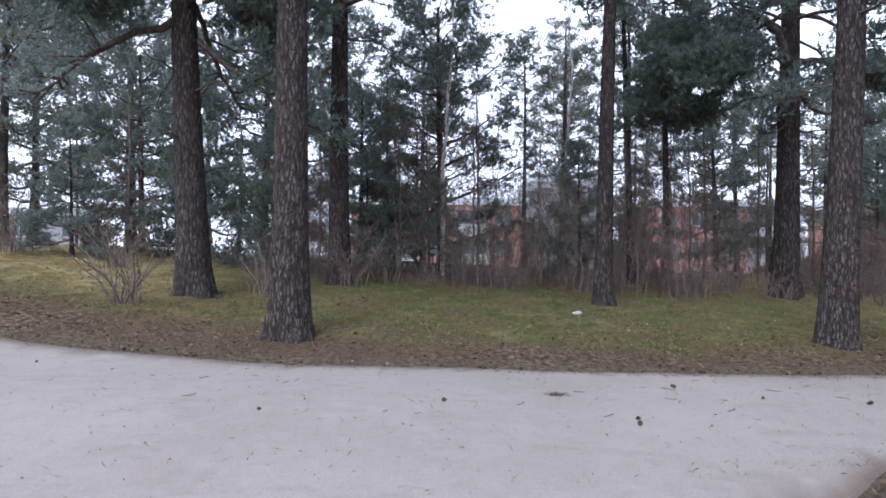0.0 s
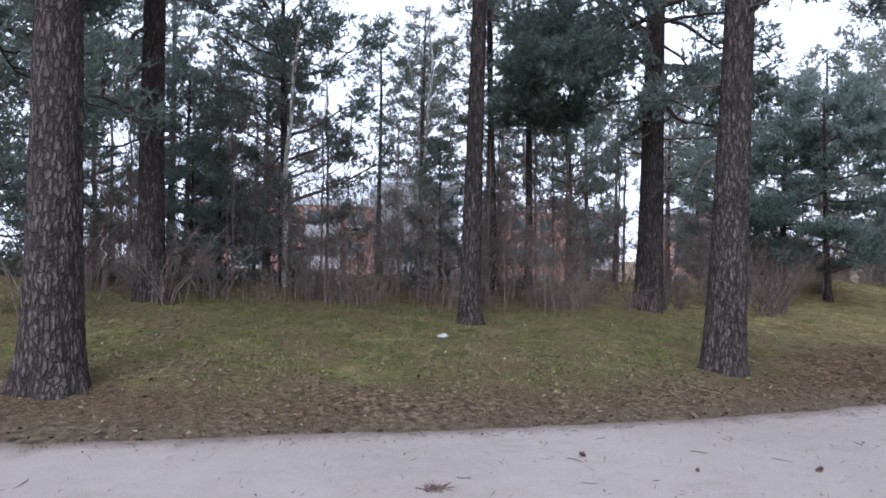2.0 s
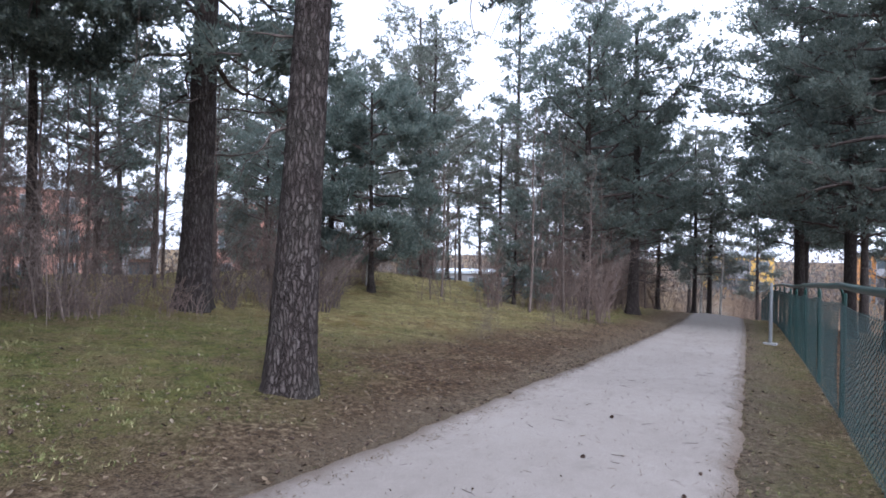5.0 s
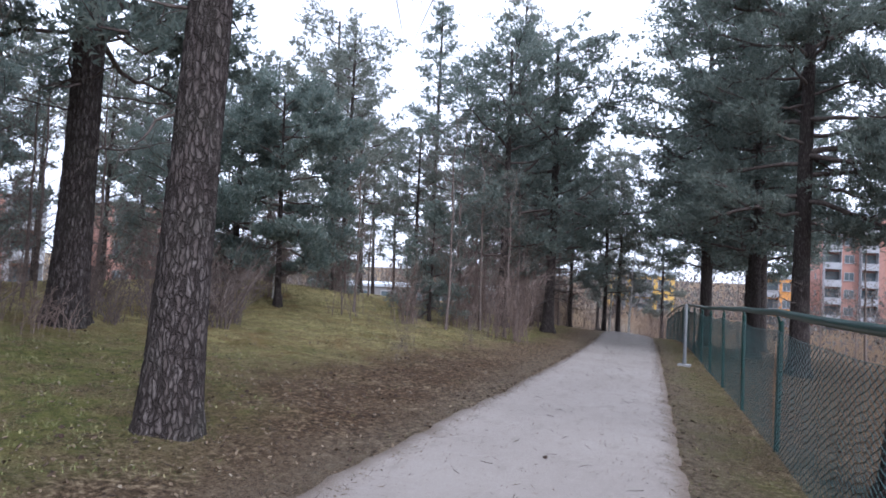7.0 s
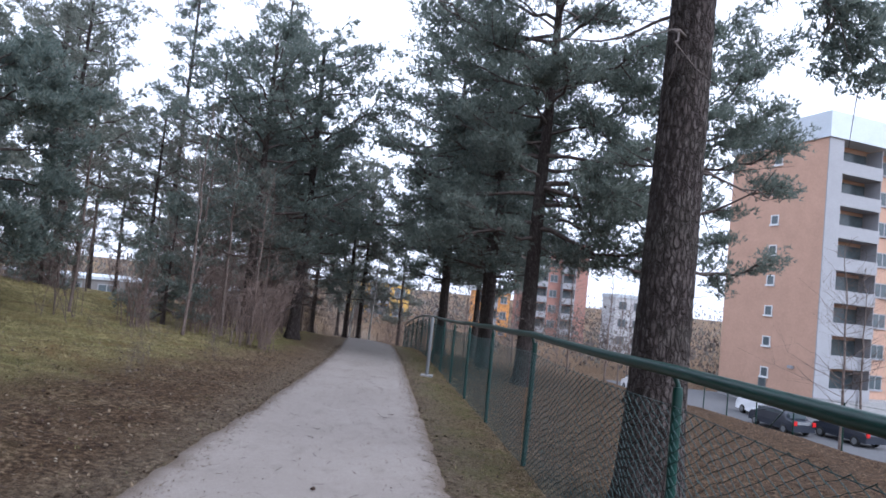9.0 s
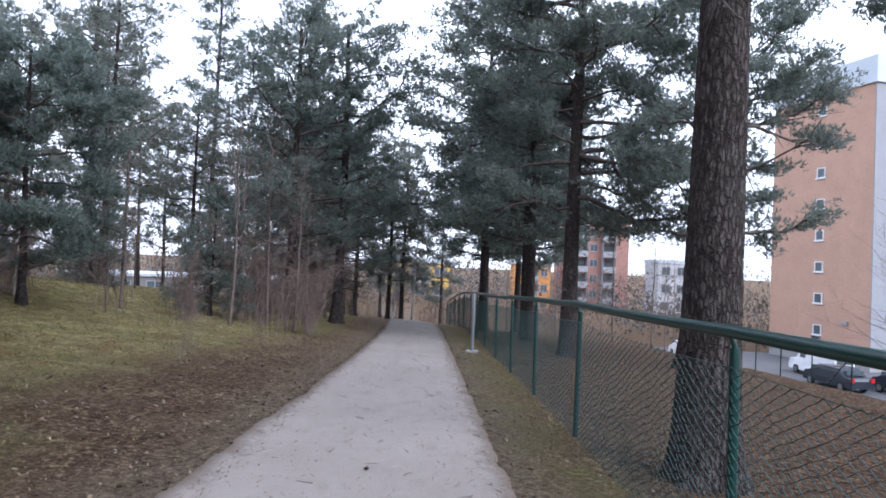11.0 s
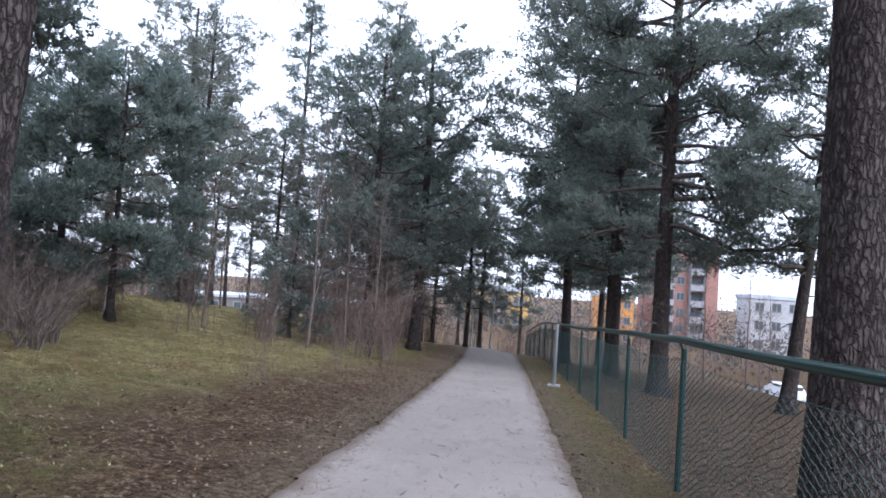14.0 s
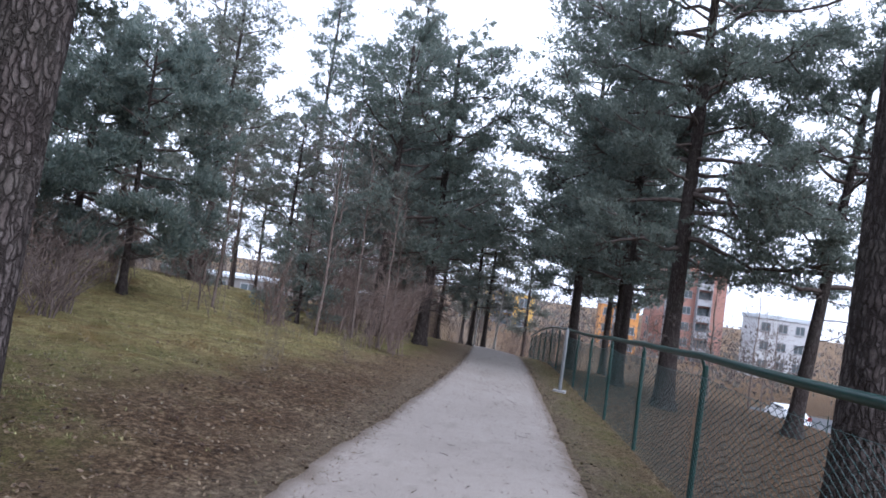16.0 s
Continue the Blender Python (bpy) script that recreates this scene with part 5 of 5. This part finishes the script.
def build_litter():
    """Dead leaves and fallen needles: curled flakes and thin slivers."""
    r = np.random.default_rng(91)
    n = 84000
    x = r.uniform(-7, 21, n)
    y = path_mid(x) + path_half(x) + np.abs(r.normal(0, 2.6, n)) + 0.02
    k = n // 3
    x[:k] = r.uniform(2.5, 26, k)
    y[:k] = path_mid(x[:k]) - path_half(x[:k]) - r.uniform(0.0, 1.0, k) ** 1.5 * 9
    keep = r.uniform(0, 1, n) < 0.35 + 0.65 * soft(-0.3, 0.5, wave(x, y, 1.6, 4.0))
    e = 9000
    xe = r.uniform(-5, 28, e)
    off = r.normal(0, 0.1, e)
    ye = path_mid(xe) + np.where(r.uniform(0, 1, e) < 0.6, 1, -1) * (path_half(xe) + off)
    xp = r.uniform(-5, 26, 4200)
    yp = path_mid(xp) + path_half(xp) * r.uniform(-1, 1, 4200)
    x, y = np.concatenate([x[keep], xe, xp]), np.concatenate([y[keep], ye, yp])
    n = len(x)
    on = np.abs(y - path_mid(x)) < path_half(x)
    lift = np.where(on, 0.03 * (1 - ((y - path_mid(x)) / path_half(x)) ** 2) + 0.012 - relief(x, y), 0)
    z = lift + ground_z(x, y) + r.uniform(0.002, 0.012, n)
    thin = r.uniform(0, 1, n) < 0.55
    a = r.uniform(0, 6.28, n)
    l = np.where(thin, r.uniform(0.015, 0.05, n), np.where(on, r.uniform(0.005, 0.013, n), r.uniform(0.008, 0.033, n)))
    u = np.stack([np.cos(a), np.sin(a), r.normal(0, 0.3, n)], 1) * l[:, None]
    v = np.stack([-np.sin(a), np.cos(a), r.normal(0, 0.4, n)], 1) * (np.where(thin, np.where(on, 0.0024, 0.0014), l * r.uniform(0.3, 0.7, n)))[:, None]
    p = np.stack([x, y, z], 1)
    tagged(new("leaf_litter", tri_mesh("leaf_litter", np.concatenate([np.stack([p - u, p + v, p + u], 1), np.stack([p - u, p + u * 0.9, p - v], 1)], 1).reshape(-1, 3, 3), MAT_LITTER)), "dead brown leaves and needles on the ground", "leaf litter", kind="stuff")


def build_cones():
    s = Sheet()
    for k in range(34):
        z = 0.006 + k / 34 * 0.04
        rad = 0.017 * math.sin(math.pi * min(0.97, 0.12 + 0.8 * k / 34)) + 0.002
        a = k * 2.4
        c, e = np.array([math.cos(a), math.sin(a), 0]), np.array([-math.sin(a), math.cos(a), 0])
        p = c * rad * 0.3 + np.array([0, 0, z])
        s.add([p - e * 0.006, p + e * 0.006, c * rad * 1.15 + e * 0.004 + (0, 0, z + 0.008), c * rad * 1.15 - e * 0.004 + (0, 0, z + 0.008)], [(0, 1, 2, 3)])
    s.tube([(0, 0, 0), (0, 0, 0.03), (0, 0, 0.05)], [0.009, 0.011, 0.002], 7)
    me = s.mesh("pine_cone", MAT_CONE)
    r = np.random.default_rng(92)
    spots = [(2.78, 5.9), (0.56, 5.12), (3.35, 5.45), (4.2, 5.3), (5.0, 5.25), (1.9, 4.6), (-0.8, 4.9), (6.6, 5.6), (8.2, 5.95)]
    for k in range(56):
        x = r.uniform(-4, 13)
        spots.append((x, float(path_mid(x) + path_half(x) * (r.uniform(-0.9, 0.9) if k < 5 else 1) + (0 if k < 5 else r.uniform(0.1, 2.2)))))
    for x, y in spots:
        on = abs(y - float(path_mid(x))) < float(path_half(x))
        z = float(land(x, y)) + 0.03 * (1 - ((y - float(path_mid(x))) / float(path_half(x))) ** 2) + 0.02 if on else float(ground_z(x, y)) + 0.014
        tagged(new("pine_cone", me), "small dark open pine cone on the ground", "pine cone", "fallen pine cones").matrix_basis = pose(x, y, z, 90 + r.uniform(-20, 20), 0, r.uniform(0, 360)) @ Matrix.Scale(r.uniform(0.6, 1.0), 4)


def build_twigs():
    r = np.random.default_rng(93)
    kinds = []
    for k in range(5):
        s = Sheet()
        l = r.uniform(0.1, 0.24)
        q = np.linspace(-0.5, 0.5, 6)
        pts = np.stack([q * l, np.cumsum(r.normal(0, 0.008, 6)), 0.005 + np.abs(r.normal(0, 0.003, 6))], 1)
        s.tube(pts, [0.0045, 0.0045, 0.004, 0.0035, 0.003, 0.002], 5)
        for _ in range(k):
            p = pts[r.integers(1, 5)]
            s.tube([p, p + np.array([r.uniform(0.02, 0.06), r.uniform(-0.05, 0.05), 0.004])], [0.003, 0.0015], 4, False)
        kinds.append(s.mesh("twig", MAT_LIMB))
    for k in range(96):
        x = r.uniform(-4, 14) if k < 74 else r.uniform(14, 28)
        u = r.uniform(-0.95, 0.95)
        y = float(path_mid(x) + u * path_half(x))
        z = float(land(x, y)) + 0.006 + 0.03 * (1 - u * u)
        tagged(new("twig", kinds[k % 5]), "thin dark fallen twig on the path", "twig", "fallen twigs").matrix_basis = pose(x, y, z, 0, 0, r.uniform(0, 360)) @ Matrix.Scale(r.uniform(0.25, 0.7), 4)


def build_clump():
    """A small heap of dropped needles and twig ends on the path."""
    r = np.random.default_rng(96)
    s = Sheet()
    for _ in range(70):
        c = r.normal(0, 0.035, 3) * np.array([1.3, 0.8, 0])
        a, l = r.uniform(0, 6.28), r.uniform(0.02, 0.05)
        d = np.array([math.cos(a), math.sin(a), r.uniform(-0.1, 0.6)]) * l
        s.tube([c + (0, 0, 0.004), c + d * 0.5 + (0, 0, 0.008), c + d + (0, 0, 0.004)], [0.0025, 0.002, 0.001], 4, False)
    x, y = 1.53, 5.45
    z = float(land(x, y)) + 0.03 * (1 - ((y - float(path_mid(x))) / float(path_half(x))) ** 2) + 0.004
    tagged(new("needle_clump", s.mesh("needle_clump", MAT_CONE)), "small dark clump of pine needles on the path", "plant debris").matrix_basis = pose(x, y, z)


def build_stones():
    bm = bmesh.new()
    bmesh.ops.create_icosphere(bm, subdivisions=2, radius=1)
    for v in bm.verts:
        v.co = Vector((v.co.x * 0.09, v.co.y * 0.06, v.co.z * 0.035)) * (1 + 0.25 * noise.noise(v.co * 2))
    me = bpy.data.meshes.new("stone")
    bm.to_mesh(me)
    bm.free()
    me.materials.append(MAT_STONE)
    tagged(new("stone", me), "small pale stone lying in the grass", "stone").matrix_basis = pose(3.35, 10.7, float(ground_z(3.35, 10.7)) + 0.03, 0, 0, 20)


def build_leaves():
    """Pale curled leaves that lie singly in the grass."""
    r = np.random.default_rng(95)
    n = 3600
    x = r.uniform(-6, 16, n)
    y = path_mid(x) + path_half(x) + r.uniform(0.2, 8.5, n)
    keep = r.uniform(0, 1, n) < 0.25 + 0.75 * soft(-0.2, 0.5, wave(x, y, 0.9, 6.0))
    x, y = x[keep], y[keep]
    n = len(x)
    a, l = r.uniform(0, 6.28, n), r.uniform(0.012, 0.034, n)
    p = np.stack([x, y, ground_z(x, y) + r.uniform(0.012, 0.03, n)], 1)
    u = np.stack([np.cos(a), np.sin(a), r.normal(0, 0.3, n)], 1) * l[:, None]
    v = np.stack([-np.sin(a), np.cos(a), r.uniform(0.1, 0.7, n)], 1) * (l * r.uniform(0.4, 0.7, n))[:, None]
    w = np.stack([np.sin(a), -np.cos(a), r.uniform(0.1, 0.7, n)], 1) * (l * r.uniform(0.4, 0.7, n))[:, None]
    tagged(new("fallen_leaves", tri_mesh("fallen_leaves", np.concatenate([np.stack([p - u, p + v, p + u], 1), np.stack([p - u, p + u, p + w], 1)], 1).reshape(-1, 3, 3), MAT_LEAF)), "pale tan curled leaves scattered in the grass", "fallen leaves", kind="stuff")


build_grass()
build_leaves()
build_litter()
build_cones()
build_twigs()
build_stones()
build_clump()
